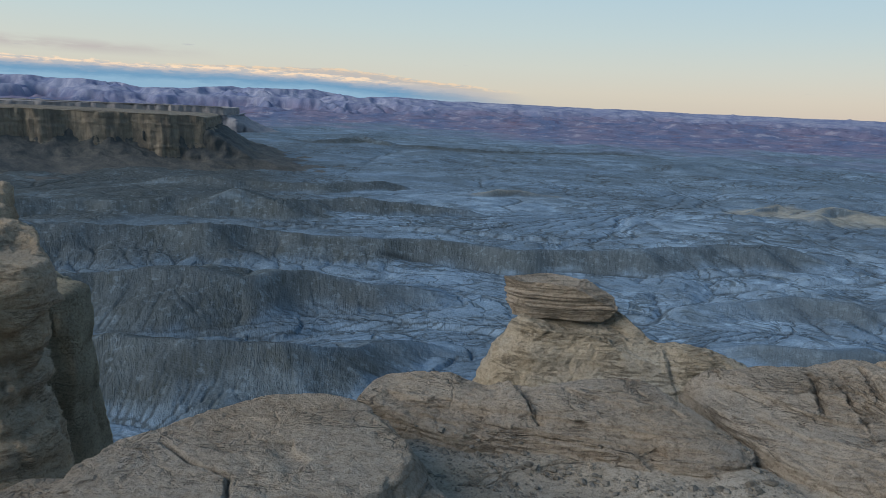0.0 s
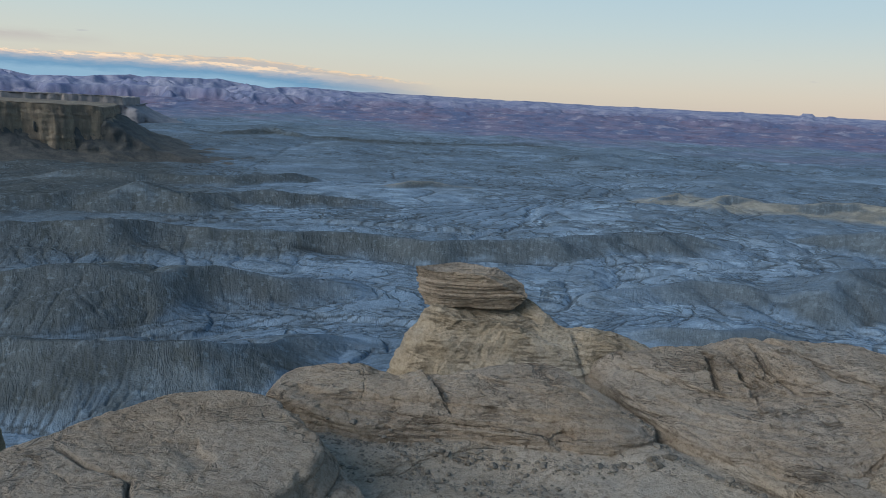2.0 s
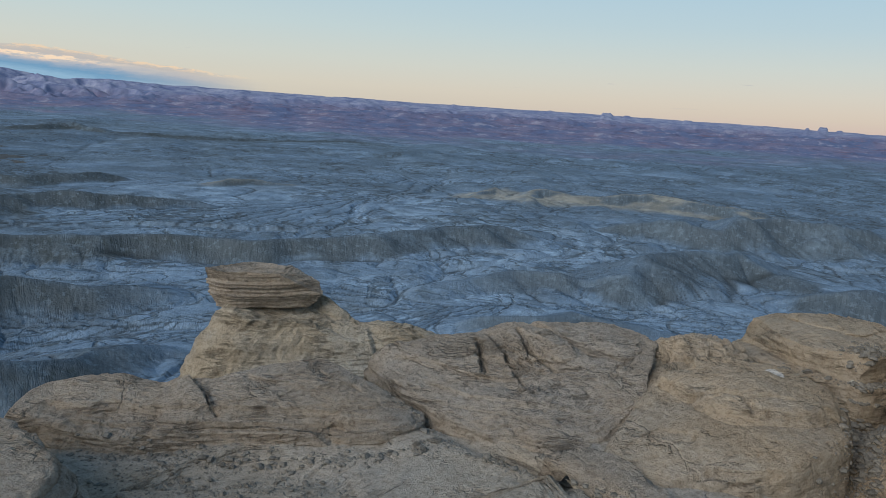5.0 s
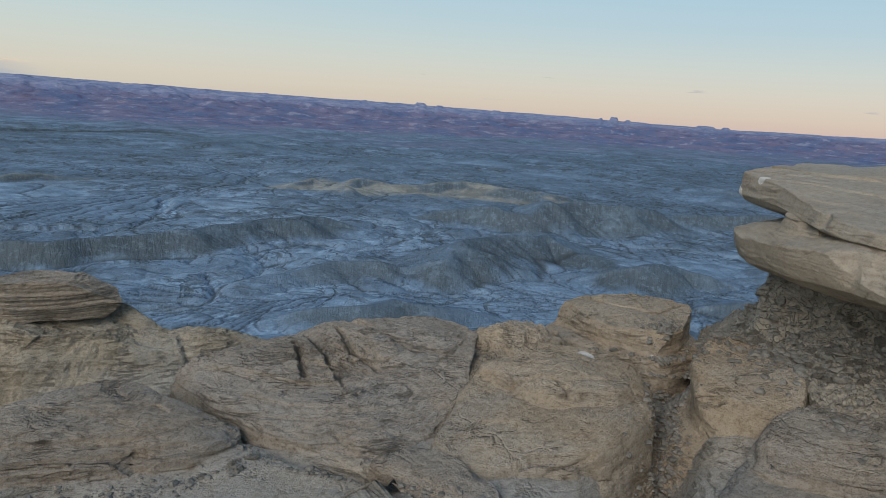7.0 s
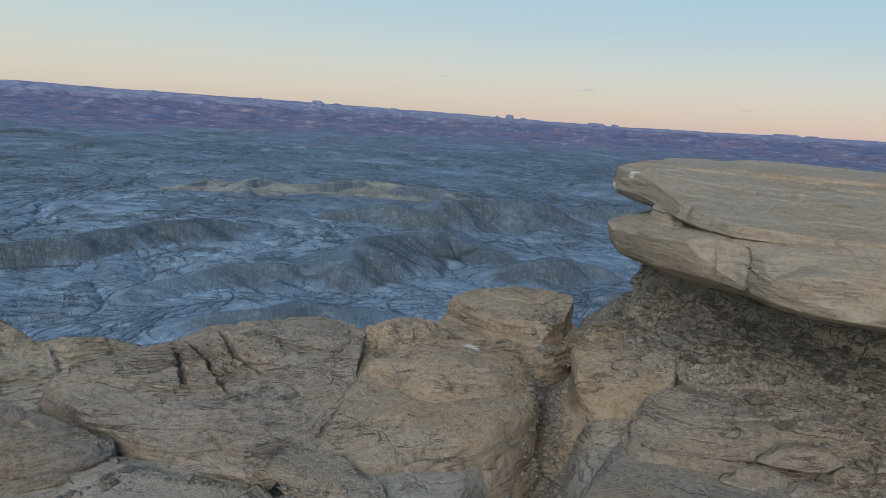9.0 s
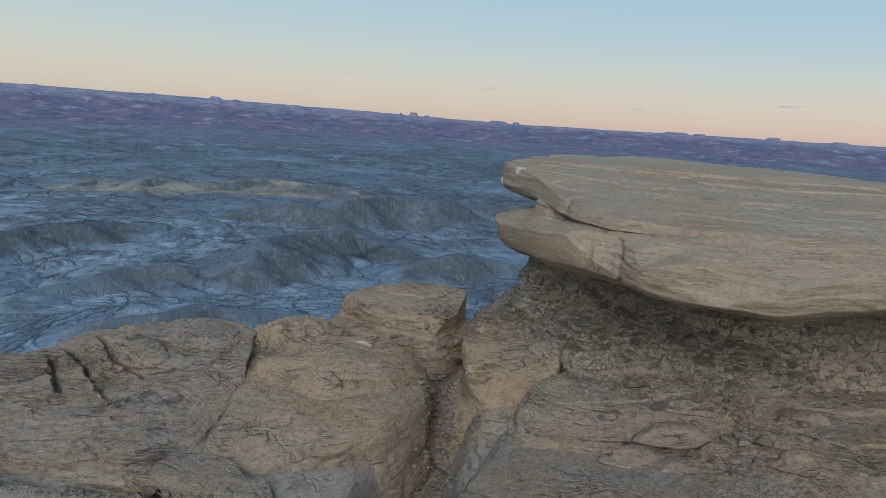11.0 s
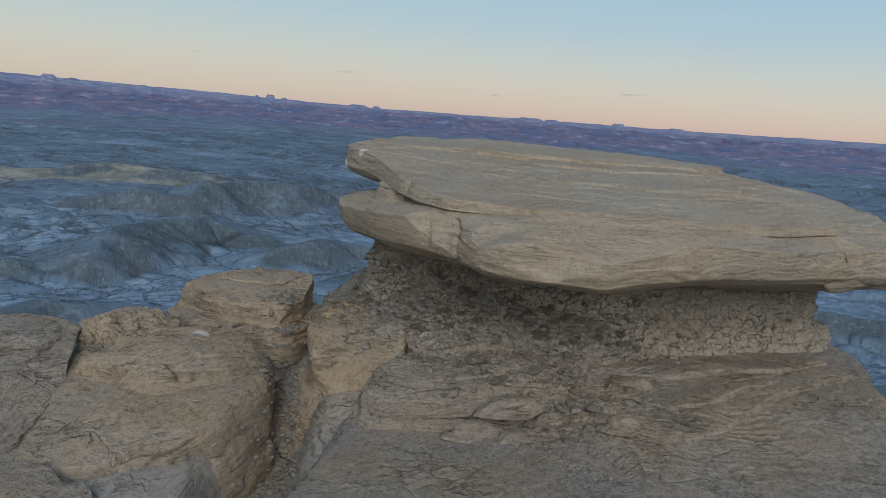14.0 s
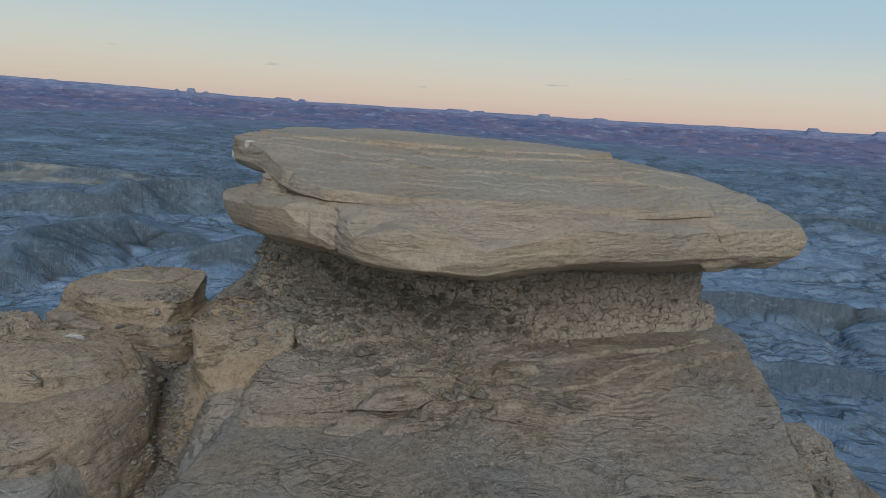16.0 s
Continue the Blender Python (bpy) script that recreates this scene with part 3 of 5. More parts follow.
def shale_base(x, y):
    """Height over the basin floor before erosion."""
    wx = x + 8 * fbm2(x / 42, y / 42, 3, 3.1)
    wy = y + 8 * fbm2(x / 42, y / 42, 3, 7.7)
    r = np.hypot(x, y)
    az = np.degrees(np.arctan2(x, y))
    rolling = 0.35 + 0.65 * ease(12, 30, az) + 0.7 * ease(50, 70, az)
    z = 4.0 * fbm2(x / 170, y / 170, 5, 1.5)
    z = z + rolling * (3.6 * np.abs(fbm2(wx / 52, wy / 52, 3, 5.5)) + 2.6 * np.abs(fbm2(wx / 24, wy / 24, 3, 6.5)) - 1.6)
    z = z + ease(600, 1000, r) * 7.0 * (np.abs(fbm2(wx / 170, wy / 170, 4, 2.9)) - 0.3)
    z = z + 0.8 * np.abs(fbm2(wx / 11, wy / 11, 2, 4.5)) * ease(700, 300, r)
    z = z * ease(60, 200, r) + 0.004 * r
    uneven = 1 + 0.14 * fbm2(x / 26, y / 26, 3, 9.9)
    for line in RIDGES:
        pts = plan(line)
        d, u = line_gap(wx, wy, pts)
        k = np.arange(len(pts))
        top = np.interp(u, k, [p[2] for p in pts]) * uneven
        # steep towards the overlook, gentle behind
        near = r < np.interp(u, k, [math.hypot(p[0], p[1]) for p in pts])
        run = np.where(near, 2.1 * top, 3.4 * top) + 2.0
        c = np.clip(1 - d / run, 0, 1)
        z = np.logaddexp(z * 1.3, np.where(c > 0, top * (0.5 * c + 0.5 * c ** 1.5) + 0.3 * z, -4) * 1.3) / 1.3
    w = np.full(np.shape(x), 1e9)
    for line in WASHES:
        w = np.minimum(w, line_gap(wx, wy, plan(line))[0])
    return z + 0.030 * np.minimum(w, 70) - 1.2 * np.exp(-(w / 2.6) ** 2) - 0.7 * np.exp(-(w / 12.0) ** 2)


def filled(z, eps):
    """The surface with its hollows filled, so that all water finds a way out over the border."""
    w = np.full(z.shape, 1e6)
    w[0], w[-1], w[:, 0], w[:, -1] = z[0], z[-1], z[:, 0], z[:, -1]

    def sweep(w, z, order):
        for i, j in order:
            m = w[j] + eps
            m[1:] = np.minimum(m[1:], w[j][:-1] + eps * 1.4)
            m[:-1] = np.minimum(m[:-1], w[j][1:] + eps * 1.4)
            w[i] = np.maximum(z[i], np.minimum(w[i], m))
    for _ in range(4):
        for wt, zt in ((w, z), (w.T, z.T)):
            n = len(wt)
            sweep(wt, zt, [(i, i - 1) for i in range(1, n)])
            sweep(wt, zt, [(i, i + 1) for i in range(n - 2, -1, -1)])
    return np.where(w > 1e5, z, w)


def erode(z, cell, steps, strength):
    """Carve branching gullies by letting rain run down the steepest way."""
    ny, nx = z.shape
    n = ny * nx
    sy, sx = np.gradient(z, cell)
    firm = ease(0.10, 0.32, np.hypot(sx, sy))
    start_z = z
    idx = np.arange(n).reshape(ny, nx)
    rng = np.random.default_rng(5)
    z = z + rng.normal(0, 0.04 * cell, z.shape)
    for it in range(steps):
        if it % 4 == 0 or it == steps - 1:
            lift = np.maximum(filled(z, 0.002 * cell) - z, 0)
        full = z + lift + rng.normal(0, 0.0006 * cell, z.shape)
        best, rec = np.zeros_like(z), idx.copy()
        for dy, dx in ((0, 1), (1, 0), (0, -1), (-1, 0), (1, 1), (1, -1), (-1, 1), (-1, -1)):
            s = (full - np.roll(full, (-dy, -dx), (0, 1))) / (cell * math.hypot(dx, dy))
            if dy:
                s[-1 if dy > 0 else 0, :] = -1
            if dx:
                s[:, -1 if dx > 0 else 0] = -1
            better = s > best
            best, rec = np.where(better, s, best), np.where(better, idx + dy * nx + dx, rec)
        ptr = rec.ravel()
        ptr = np.append(np.where(ptr == np.arange(n), n, ptr), n)
        acc = np.append(np.ones(n), 0.0)
        for _ in range(10):
            acc = acc + np.bincount(ptr, acc, n + 1)
            acc[n] = 0.0
            ptr = ptr[ptr]
        area = np.maximum(acc[:n].reshape(ny, nx), 1)
        cut = strength * np.sqrt(np.minimum(area, 4000)) * best
        z = z - np.minimum(cut, 0.5 * np.maximum(z - np.take(z.ravel(), rec), 0)) + 0.25 * np.minimum(lift, 0.4 * cell)
        mean = (np.roll(z, 1, 0) + np.roll(z, -1, 0) + np.roll(z, 1, 1) + np.roll(z, -1, 1)) / 4
        z = z + (0.04 if it < steps - 4 else 0.01) * (mean - z)
    # steep faces hold together: only their rills are cut
    z = z + 0.78 * firm * (start_z - z)
    # channels and the hollows beside them
    grown = np.log(area)
    sy, sx = np.gradient(z, cell)
    start = 3.1 - 1.5 * ease(0.12, 0.4, np.hypot(sx, sy))
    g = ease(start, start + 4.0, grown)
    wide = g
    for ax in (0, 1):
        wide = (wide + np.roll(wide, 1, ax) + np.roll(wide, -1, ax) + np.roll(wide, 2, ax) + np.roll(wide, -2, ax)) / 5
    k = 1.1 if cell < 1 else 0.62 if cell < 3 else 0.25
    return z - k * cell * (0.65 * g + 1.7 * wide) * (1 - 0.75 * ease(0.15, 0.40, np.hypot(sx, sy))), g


def sample(grid, x0, y0, cell, x, y):
    ny, nx = grid.shape
    u, v = np.clip((x - x0) / cell, 0, nx - 1.001), np.clip((y - y0) / cell, 0, ny - 1.001)
    i, j = u.astype(int), v.astype(int)
    a, b = u - i, v - j
    return (grid[j, i] * (1 - a) + grid[j, i + 1] * a) * (1 - b) + (grid[j + 1, i] * (1 - a) + grid[j + 1, i + 1] * a) * b


BUTTES = [(32.7, 0.75, 0.17), (34.2, 0.5, 0.07), (38.6, 0.5, 0.05), (46.6, 0.3, 0.12), (47.6, 0.5, 0.26), (48.6, 0.3, 0.1), (54.2, 1.2, 0.12), (55.6, 0.5, 0.14),
          (67.6, 1.6, 0.12), (69.2, 0.8, 0.1), (74.2, 0.8, 0.16), (78.5, 1.0, 0.08), (93.2, 0.7, 0.2), (97.6, 1.2, 0.2), (28.4, 0.3, 0.05), (21.0, 0.4, 0.04), (101, 1.5, 0.2)]
PEAKS = [(-33, 1.15), (-29.5, 1.02), (-27.5, 0.98), (-24.2, 0.9), (-22.6, 0.62), (-19.4, 0.78), (-16.5, 1.08), (-14.2, 0.94), (-12.6, 0.97), (-10.6, 1.08), (-8.6, 0.86),
         (-6.9, 0.66), (-5.2, 0.82), (-3.2, 0.84), (-0.6, 0.76), (2.4, 0.77), (9, 0.75), (20, 0.68), (31, 0.66), (45, 0.52), (55, 0.34), (66, 0.42), (80, 0.5), (90, 0.62), (105, 0.7)]


def make_ground():
    grids = []
    for x0, x1, y0, y1, cell, steps, k in ((-240, 400, -80, 420, 0.7, 14, 0.018), (-480, 860, -150, 860, 1.9, 12, 0.022), (-900, 2000, -500, 2000, 5.0, 12, 0.03)):
        gx, gy = np.meshgrid(np.arange(x0, x1, cell), np.arange(y0, y1, cell))
        z, g = erode(shale_base(gx, gy), cell, steps, k)
        sy, sx = np.gradient(z, cell)
        soft = (z + np.roll(z, 6, 0) + np.roll(z, -6, 0) + np.roll(z, 6, 1) + np.roll(z, -6, 1)) / 5
        grids.append((z, g, np.hypot(sx, sy), z - soft, x0, y0, cell))
    th = np.concatenate([np.arange(-42, 108, 0.115), np.arange(108, 318, 3.0)])
    rr = np.concatenate([np.geomspace(25, 150, 14)[:-1], np.geomspace(150, 480, 380)[:-1], np.geomspace(480, 900, 170)[:-1], np.geomspace(900, 1600, 80)[:-1], np.geomspace(1600, 3700, 90)[:-1], np.linspace(3700, 4900, 90)])
    R, TH = np.meshgrid(rr, np.radians(th), indexing="ij")
    X, Y = R * np.sin(TH), R * np.cos(TH)
    w1 = ease(415, 350, R) * ((X > -238) & (X < 398) & (Y > -78) & (Y < 418))
    wm = ease(850, 720, R) * ((X > -478) & (X < 858) & (Y > -148))
    w2 = ease(1900, 1500, R) * ((X > -890) & (Y > -490))

    def mixed(i):
        near, mid, far_ = (sample(q[i], q[4], q[5], q[6], X, Y) for q in grids)
        return (1 - wm) * far_ + wm * ((1 - w1) * mid + w1 * near)
    plainz = 0.004 * R + 7.0 * (np.abs(fbm2(X / 200, Y / 200, 4, 2.9)) - 0.3)
    Z = plainz * (1 - w2) + w2 * mixed(0)
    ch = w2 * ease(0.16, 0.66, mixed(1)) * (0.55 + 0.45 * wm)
    slope = w2 * mixed(2) + (1 - w2) * 0.08
    # far country: clay hills rising to a rim of cliffs
    az = np.degrees(TH)
    az = np.where(az > 180, az - 360, az)
    hills = ease(2300, 3800, R)
    n1 = fbm2(X / 420, Y / 420, 6, 4.4, 0.55)
    n2 = np.abs(fbm2(X / 170, Y / 170, 5, 8.1))
    n4 = np.abs(fbm2(X / 360, Y / 360, 4, 5.1))
    n3 = np.abs(fbm2(X / 62, Y / 62, 3, 2.2))
    left = ease(6, -6, az)
    rimang = np.interp(az, [p[0] for p in PEAKS], [p[1] for p in PEAKS]) + 0.025 * fbm2(az / 1.3, az * 0, 4, 3.3) + left * 0.05 * fbm2(az / 1.1, az * 0, 4, 5.3)
    for a0, w, h in BUTTES:
        rimang = rimang + h * ease(w * 0.62, w * 0.42, np.abs(az - a0 - 0.05 * fbm2(az / 0.4, az * 0, 2, a0)))
    rim = np.tan(np.radians(rimang)) * 4700 + 70
    low = 50 + 8 * ease(30, 90, az) - 26 * left
    wob = R + 130 * n1 + left * (280 + 520 * (0.22 - n4) + 150 * (0.2 - n2) + 50 * (0.2 - n3)) + (1 - left) * 60 * (n2 - 0.3)
    scarp = 0.55 * ease(3950, 4250, wob) + 0.45 * ease(4250, 4560, wob)
    far = hills * low * (0.7 + 0.3 * ease(3000, 4200, R)) + hills * (8 * n1 + 15 * (n2 - 0.3)) * (1 - 0.95 * scarp)
    Z = (Z + far) * (1 - scarp) + scarp * rim
    silt = ease(0.30, 0.04, slope) * (0.3 + 0.7 * ease(-0.35, 0.35, fbm2(X / 70, Y / 70, 4, 1.1)))
    silt = silt * ease(0.5, -0.5, w2 * mixed(3))
    silt = silt * (1 - 0.6 * ease(430, 700, R)) * (1 - 0.6 * ease(-4, -16, az)) * (1 + 0.3 * ease(-4, 6, az) * ease(50, 38, az))
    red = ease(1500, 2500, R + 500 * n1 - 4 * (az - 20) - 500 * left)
    och = np.zeros_like(Z)
    for line, w in ((RIDGES[7], 22), (RIDGES[8], 30), (RIDGES[6], 14)):
        d, _ = line_gap(X, Y, plan(line))
        och = np.maximum(och, ease(w, w * 0.25, d + 16 * n1) * ease(0.55, 0.3, slope))
    knolls = np.maximum(ease(60, 15, line_gap(X, Y, plan(RIDGES[5]))[0] + 25 * n1), 0.6 * ease(1.0, 2.6, np.abs(R - 1560 - 90 * n1) / -60 + 3.2) * ease(4, -4, az))
    knolls = np.maximum(knolls, 0.45 * ease(480, 700, R) * ease(1700, 1200, R) * (0.6 + 0.4 * ease(34, 10, az)) * ease(-0.3, 0.2, fbm2(X / 90, Y / 40, 4, 6.6)))
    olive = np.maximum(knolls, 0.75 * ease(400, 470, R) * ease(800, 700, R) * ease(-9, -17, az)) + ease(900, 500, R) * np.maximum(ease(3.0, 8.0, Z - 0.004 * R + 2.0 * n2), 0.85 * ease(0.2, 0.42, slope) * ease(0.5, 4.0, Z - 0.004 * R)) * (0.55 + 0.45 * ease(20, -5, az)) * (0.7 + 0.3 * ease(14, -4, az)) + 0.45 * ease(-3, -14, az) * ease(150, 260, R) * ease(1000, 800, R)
    # the ridges' faces towards the overlook: dark shale, with their shade painted in up to the crest
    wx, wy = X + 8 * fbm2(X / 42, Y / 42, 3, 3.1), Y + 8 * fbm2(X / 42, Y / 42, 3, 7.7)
    face_shade = np.zeros_like(Z)
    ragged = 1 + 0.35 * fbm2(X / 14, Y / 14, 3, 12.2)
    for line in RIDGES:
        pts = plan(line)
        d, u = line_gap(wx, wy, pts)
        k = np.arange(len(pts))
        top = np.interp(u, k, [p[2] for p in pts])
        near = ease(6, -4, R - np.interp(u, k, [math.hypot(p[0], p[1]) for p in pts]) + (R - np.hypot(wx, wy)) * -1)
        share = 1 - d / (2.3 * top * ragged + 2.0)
        face_shade = np.maximum(face_shade, near * ease(0.05, 0.5, share) * ease(2.0, 7.0, top))
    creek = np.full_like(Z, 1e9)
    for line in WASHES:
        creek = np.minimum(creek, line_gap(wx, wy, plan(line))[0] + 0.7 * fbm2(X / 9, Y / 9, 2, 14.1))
    ch = np.maximum(ch * (1 - 0.35 * face_shade), 0.95 * np.exp(-(np.maximum(creek, 0) / (0.9 + 0.0012 * R)) ** 2) * ease(-0.5, 0.0, fbm2(X / 40, Y / 40, 2, 15.5)))
    silt = silt + 0.35 * np.exp(-(np.maximum(creek, 0) / 9.0) ** 2) * (1 - face_shade)
    olive = np.maximum((0.6 + 0.3 * ease(-8, -16, az)) * olive, face_shade * (0.78 + 0.22 * ease(24, -4, az)))
    silt = np.clip(silt * (1 - 0.7 * face_shade) + 0.12 * ease(0.25, 0.06, slope) * ease(700, 300, R) * (1 - face_shade), 0, 1)
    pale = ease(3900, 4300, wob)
    Z = np.where(R < 140, Z * ease(40, 140, R), Z)
    co = np.stack([X, Y, FLOOR + Z], -1).reshape(-1, 3)
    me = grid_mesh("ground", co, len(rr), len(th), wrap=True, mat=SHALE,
                   layers={"channel": np.clip(ch * (1 - red), 0, 1), "silt": np.clip(0.74 * silt * (1 - 0.4 * ease(28, 44, az)), 0, 1), "redbed_haze": np.clip(red, 0, 1), "ochre": och, "steep": ease(0.16, 0.36, slope) * ease(1100, 700, R), "olive": np.clip(olive, 0, 1), "pale": pale})
    me.flip_normals()
    tagged(new("ground", me), "blue-grey shale badland basin with ridges, rills and dry washes", "badlands", kind="structure")


make_ground()


# ---------------------------------------------------------------- rocks
def smooth_ring(pts, n, round_=0.5):
    """A closed curve of n places through the given corners."""
    p = np.array(pts, float)
    k = len(p)
    a, b, c, d = np.roll(p, 1, 0), p, np.roll(p, -1, 0), np.roll(p, -2, 0)
    t = np.linspace(0, 1, 40, endpoint=False)[None, :, None]
    a, b, c, d = (q[:, None, :] for q in (a, b, c, d))
    m0, m1 = round_ * (c - a), round_ * (d - b)
    cur = (2 * t ** 3 - 3 * t ** 2 + 1) * b + (t ** 3 - 2 * t ** 2 + t) * m0 + (-2 * t ** 3 + 3 * t ** 2) * c + (t ** 3 - t ** 2) * m1
    cur = cur.reshape(-1, p.shape[1])
    nxt = np.vstack([cur, cur[:1]])
    s = np.concatenate([[0], np.cumsum(np.linalg.norm(np.diff(nxt[:, :2], axis=0), axis=1))])
    at = np.linspace(0, s[-1], n, endpoint=False)
    return np.stack([np.interp(at, s, nxt[:, i]) for i in range(p.shape[1])], 1)


def cells(p):
    """Distance to the nearest and second nearest of scattered seeds, for places (n, 3)."""
    i = np.floor(p).astype(np.int64)
    f1, f2 = np.full(len(p), 9.0), np.full(len(p), 9.0)
    for dx in (-1, 0, 1):
        for dy in (-1, 0, 1):
            for dz in (-1, 0, 1):
                a, b, c = i[:, 0] + dx, i[:, 1] + dy, i[:, 2] + dz
                q = np.stack([a + 0.5 + 0.45 * _hash(a, b, c), b + 0.5 + 0.45 * _hash(b, c, a + 7), c + 0.5 + 0.45 * _hash(c, a + 3, b)], 1)
                d = np.linalg.norm(p - q, axis=1)
                f2 = np.where(d < f1, f1, np.minimum(f2, d))
                f1 = np.minimum(f1, d)
    return f1, f2


def normals(g):
    du = np.roll(g, -1, 1) - np.roll(g, 1, 1)
    dv = np.gradient(g, axis=0)
    nrm = np.cross(dv, du)
    return (nrm / (np.linalg.norm(nrm, axis=2, keepdims=True) + 1e-9)).reshape(-1, 3)


def sheet(*pts):
    """A smooth surface z(x, y) through a few heights (thin plate)."""
    p = np.array(pts, float)
    n = len(p)

    def kernel(d2):
        return d2 * np.log(d2 + 1e-9)
    d2 = ((p[:, None, :2] - p[None, :, :2]) ** 2).sum(-1)
    a = np.zeros((n + 3, n + 3))
    a[:n, :n] = kernel(d2) + 0.004 * np.eye(n)
    a[:n, n] = a[n, :n] = 1
    a[:n, n + 1:] = p[:, :2]
    a[n + 1:, :n] = p[:, :2].T
    w = np.linalg.solve(a, np.concatenate([p[:, 2], [0, 0, 0]]))

    def at(x, y):
        z = w[n] + w[n + 1] * x + w[n + 2] * y
        for (px, py, _), k in zip(p, w):
            z = z + k * kernel((x - px) ** 2 + (y - py) ** 2)
        return z
    return at


def rock_mesh(name, outline, foot, mat, seed=0, dome=0.05, edge=0.05, profile=None, rough=0.022, strata=0.012, bed=26.0, dip=(0.0, 0.0),
              n=320, rt=64, rs=36, cracks=(), centre=None, chips=10, chip=0.05, terrace=0.022, carve=None, round_=0.3, power=2.4, clods=0.0, clod_size=0.07,
              lumps=0.0, lump_size=0.5, rug=0.006, flute=0.0, flute_size=1.0, wig=1.0, height=None, steps=(), cuts=()):
    """A weathered block: a top through the outline's corners, a broken brow, bedded sides down to the foot.
    profile: (outwards, share of the way down) pairs for the sides. cracks: (line, width, depth). height: the top as z(x, y).
    steps: (line, drop, reach): the ground right of the line lies lower. cuts: (place, outward direction, reach): flat broken faces."""
    if height is not None:
        outline = [(q[0], q[1], float(height(q[0], q[1]))) for q in outline]
    rng = np.random.default_rng(seed + 100)
    b = smooth_ring(outline, n, round_)
    if np.sum(b[:, 0] * np.roll(b[:, 1], -1) - np.roll(b[:, 0], -1) * b[:, 1]) < 0:
        b = b[::-1]
    c = np.array(centre if centre is not None else (*b[:, :2].mean(0), b[:, 2].mean()), float)
    toc = c[None, :2] - b[:, :2]
    reach = np.linalg.norm(toc, axis=1)
    way = toc / reach[:, None]
    rings = []
    for s in np.linspace(0.004, 1, rt, endpoint=False):
        inset = edge + (reach - edge) * (1 - s)
        top = b[:, :2] + way * inset[:, None]
        if height is not None:
            u = (b[:, 2] - height(b[:, 0], b[:, 1])) * s ** 6
            rings.append(np.column_stack([top, height(top[:, 0], top[:, 1]) + dome * (1 - s ** power) + u]))
        else:
            rings.append(np.column_stack([top, c[2] + dome + (b[:, 2] - c[2] - dome) * s ** power]))
    for a in np.linspace(0, math.pi / 2, 7):
        rings.append(np.column_stack([b[:, :2] + way * (edge * (1 - math.sin(a))), b[:, 2] - edge * (1 - math.cos(a))]))
    prof = np.array(profile if profile is not None else [(0.0, 0.0), (0.03, 0.5), (0.08, 1.0)], float)
    for s in np.linspace(0, 1, rs + 1)[1:]:
        zt = b[:, 2] - edge
        rings.append(np.column_stack([b[:, :2] - way * np.interp(s, prof[:, 1], prof[:, 0]), zt + (foot - zt) * s]))
    g = np.array(rings)
    shape = g.shape
    p = g.reshape(-1, 3)
    nf = normals(g)
    if lumps:
        p = p + nf * (lumps * fbm(p / lump_size + seed * 3.7, 3))[:, None]
    if flute:
        p = p + nf * (flute * (np.abs(fbm(p * (1 / flute_size, 1 / flute_size, 0.12 / flute_size) + seed, 4)) - 0.3) * (1 - np.abs(nf[:, 2])))[:, None]
    for at, out, span in cuts:
        out = np.array(out, float) / np.linalg.norm(out)
        rel = p - np.array(at, float)
        over = np.maximum(rel @ out, 0)
        p = p - out * (over * ease(span, 0.7 * span, np.linalg.norm(rel, axis=1)))[:, None]
    # pieces broken off the brow along flat faces
    for _ in range(chips):
        k = rng.integers(n)
        out = np.array([*(-way[k] + rng.normal(0, 0.3, 2)), rng.uniform(0.15, 1.0)])
        out /= np.linalg.norm(out)
        size = rng.uniform(0.3, 1.0) * chip
        lim = b[k] @ out - 0.6 * size
        gap = np.hypot(p[:, 0] - b[k, 0], p[:, 1] - b[k, 1])
        p = p - out * (np.minimum(np.maximum(p @ out - lim, 0), 1.5 * size) * ease(7 * size, 3.5 * size, gap) * (p[:, 2] > foot + 0.02))[:, None]
    nf = normals(p.reshape(shape))
    q = p + seed * 13.1
    d = rough * (fbm(q * 2.1, 2) + 0.3 * (np.abs(fbm(q * 5.5, 3)) - 0.3) + 0.12 * fbm(q * 21, 3))
    if rug:
        w = q + 0.06 * np.stack([vnoise(q * 3 + 9), vnoise(q * 3 + 19), vnoise(q * 3 + 29)], 1)
        r1 = np.abs(fbm(w * (3.2, 10.0, 15.0), 2))
        r2 = np.abs(fbm(w * (8.0, 25.0, 40.0) + 3, 2))
        d = d + rug * (0.2 + 0.8 * ease(-0.3, 0.3, fbm(q * 1.6 + 11, 2))) * (1.3 * ease(0.0, 0.35, r1) + 0.7 * ease(0.0, 0.35, r2) - 1.4)
    bedz = p[:, 2] - dip[0] * p[:, 0] - dip[1] * p[:, 1] + 0.05 * fbm(q * 1.1, 3)
    side = 1 - np.clip(np.abs(nf[:, 2]), 0, 1) ** 2
    for k, (freq, amp) in enumerate(((bed * 0.45, 1.0), (bed, 0.7), (bed * 2.3, 0.35))):
        t = bedz * freq + 0.35 * fbm(q * 3.0, 2)
        lay = np.floor(t)
        fr = t - lay
        h = _hash(lay.astype(np.int64), np.full(len(p), seed + 31 * k), np.zeros(len(p), np.int64))
        h2 = _hash(lay.astype(np.int64) + 1, np.full(len(p), seed + 31 * k), np.zeros(len(p), np.int64))
        groove = 1 - (2 * fr - 1) ** 8
        d = d + strata * amp * side * (h + (h2 - h) * ease(0.85, 1.0, fr) + 0.6 * groove - 0.5)
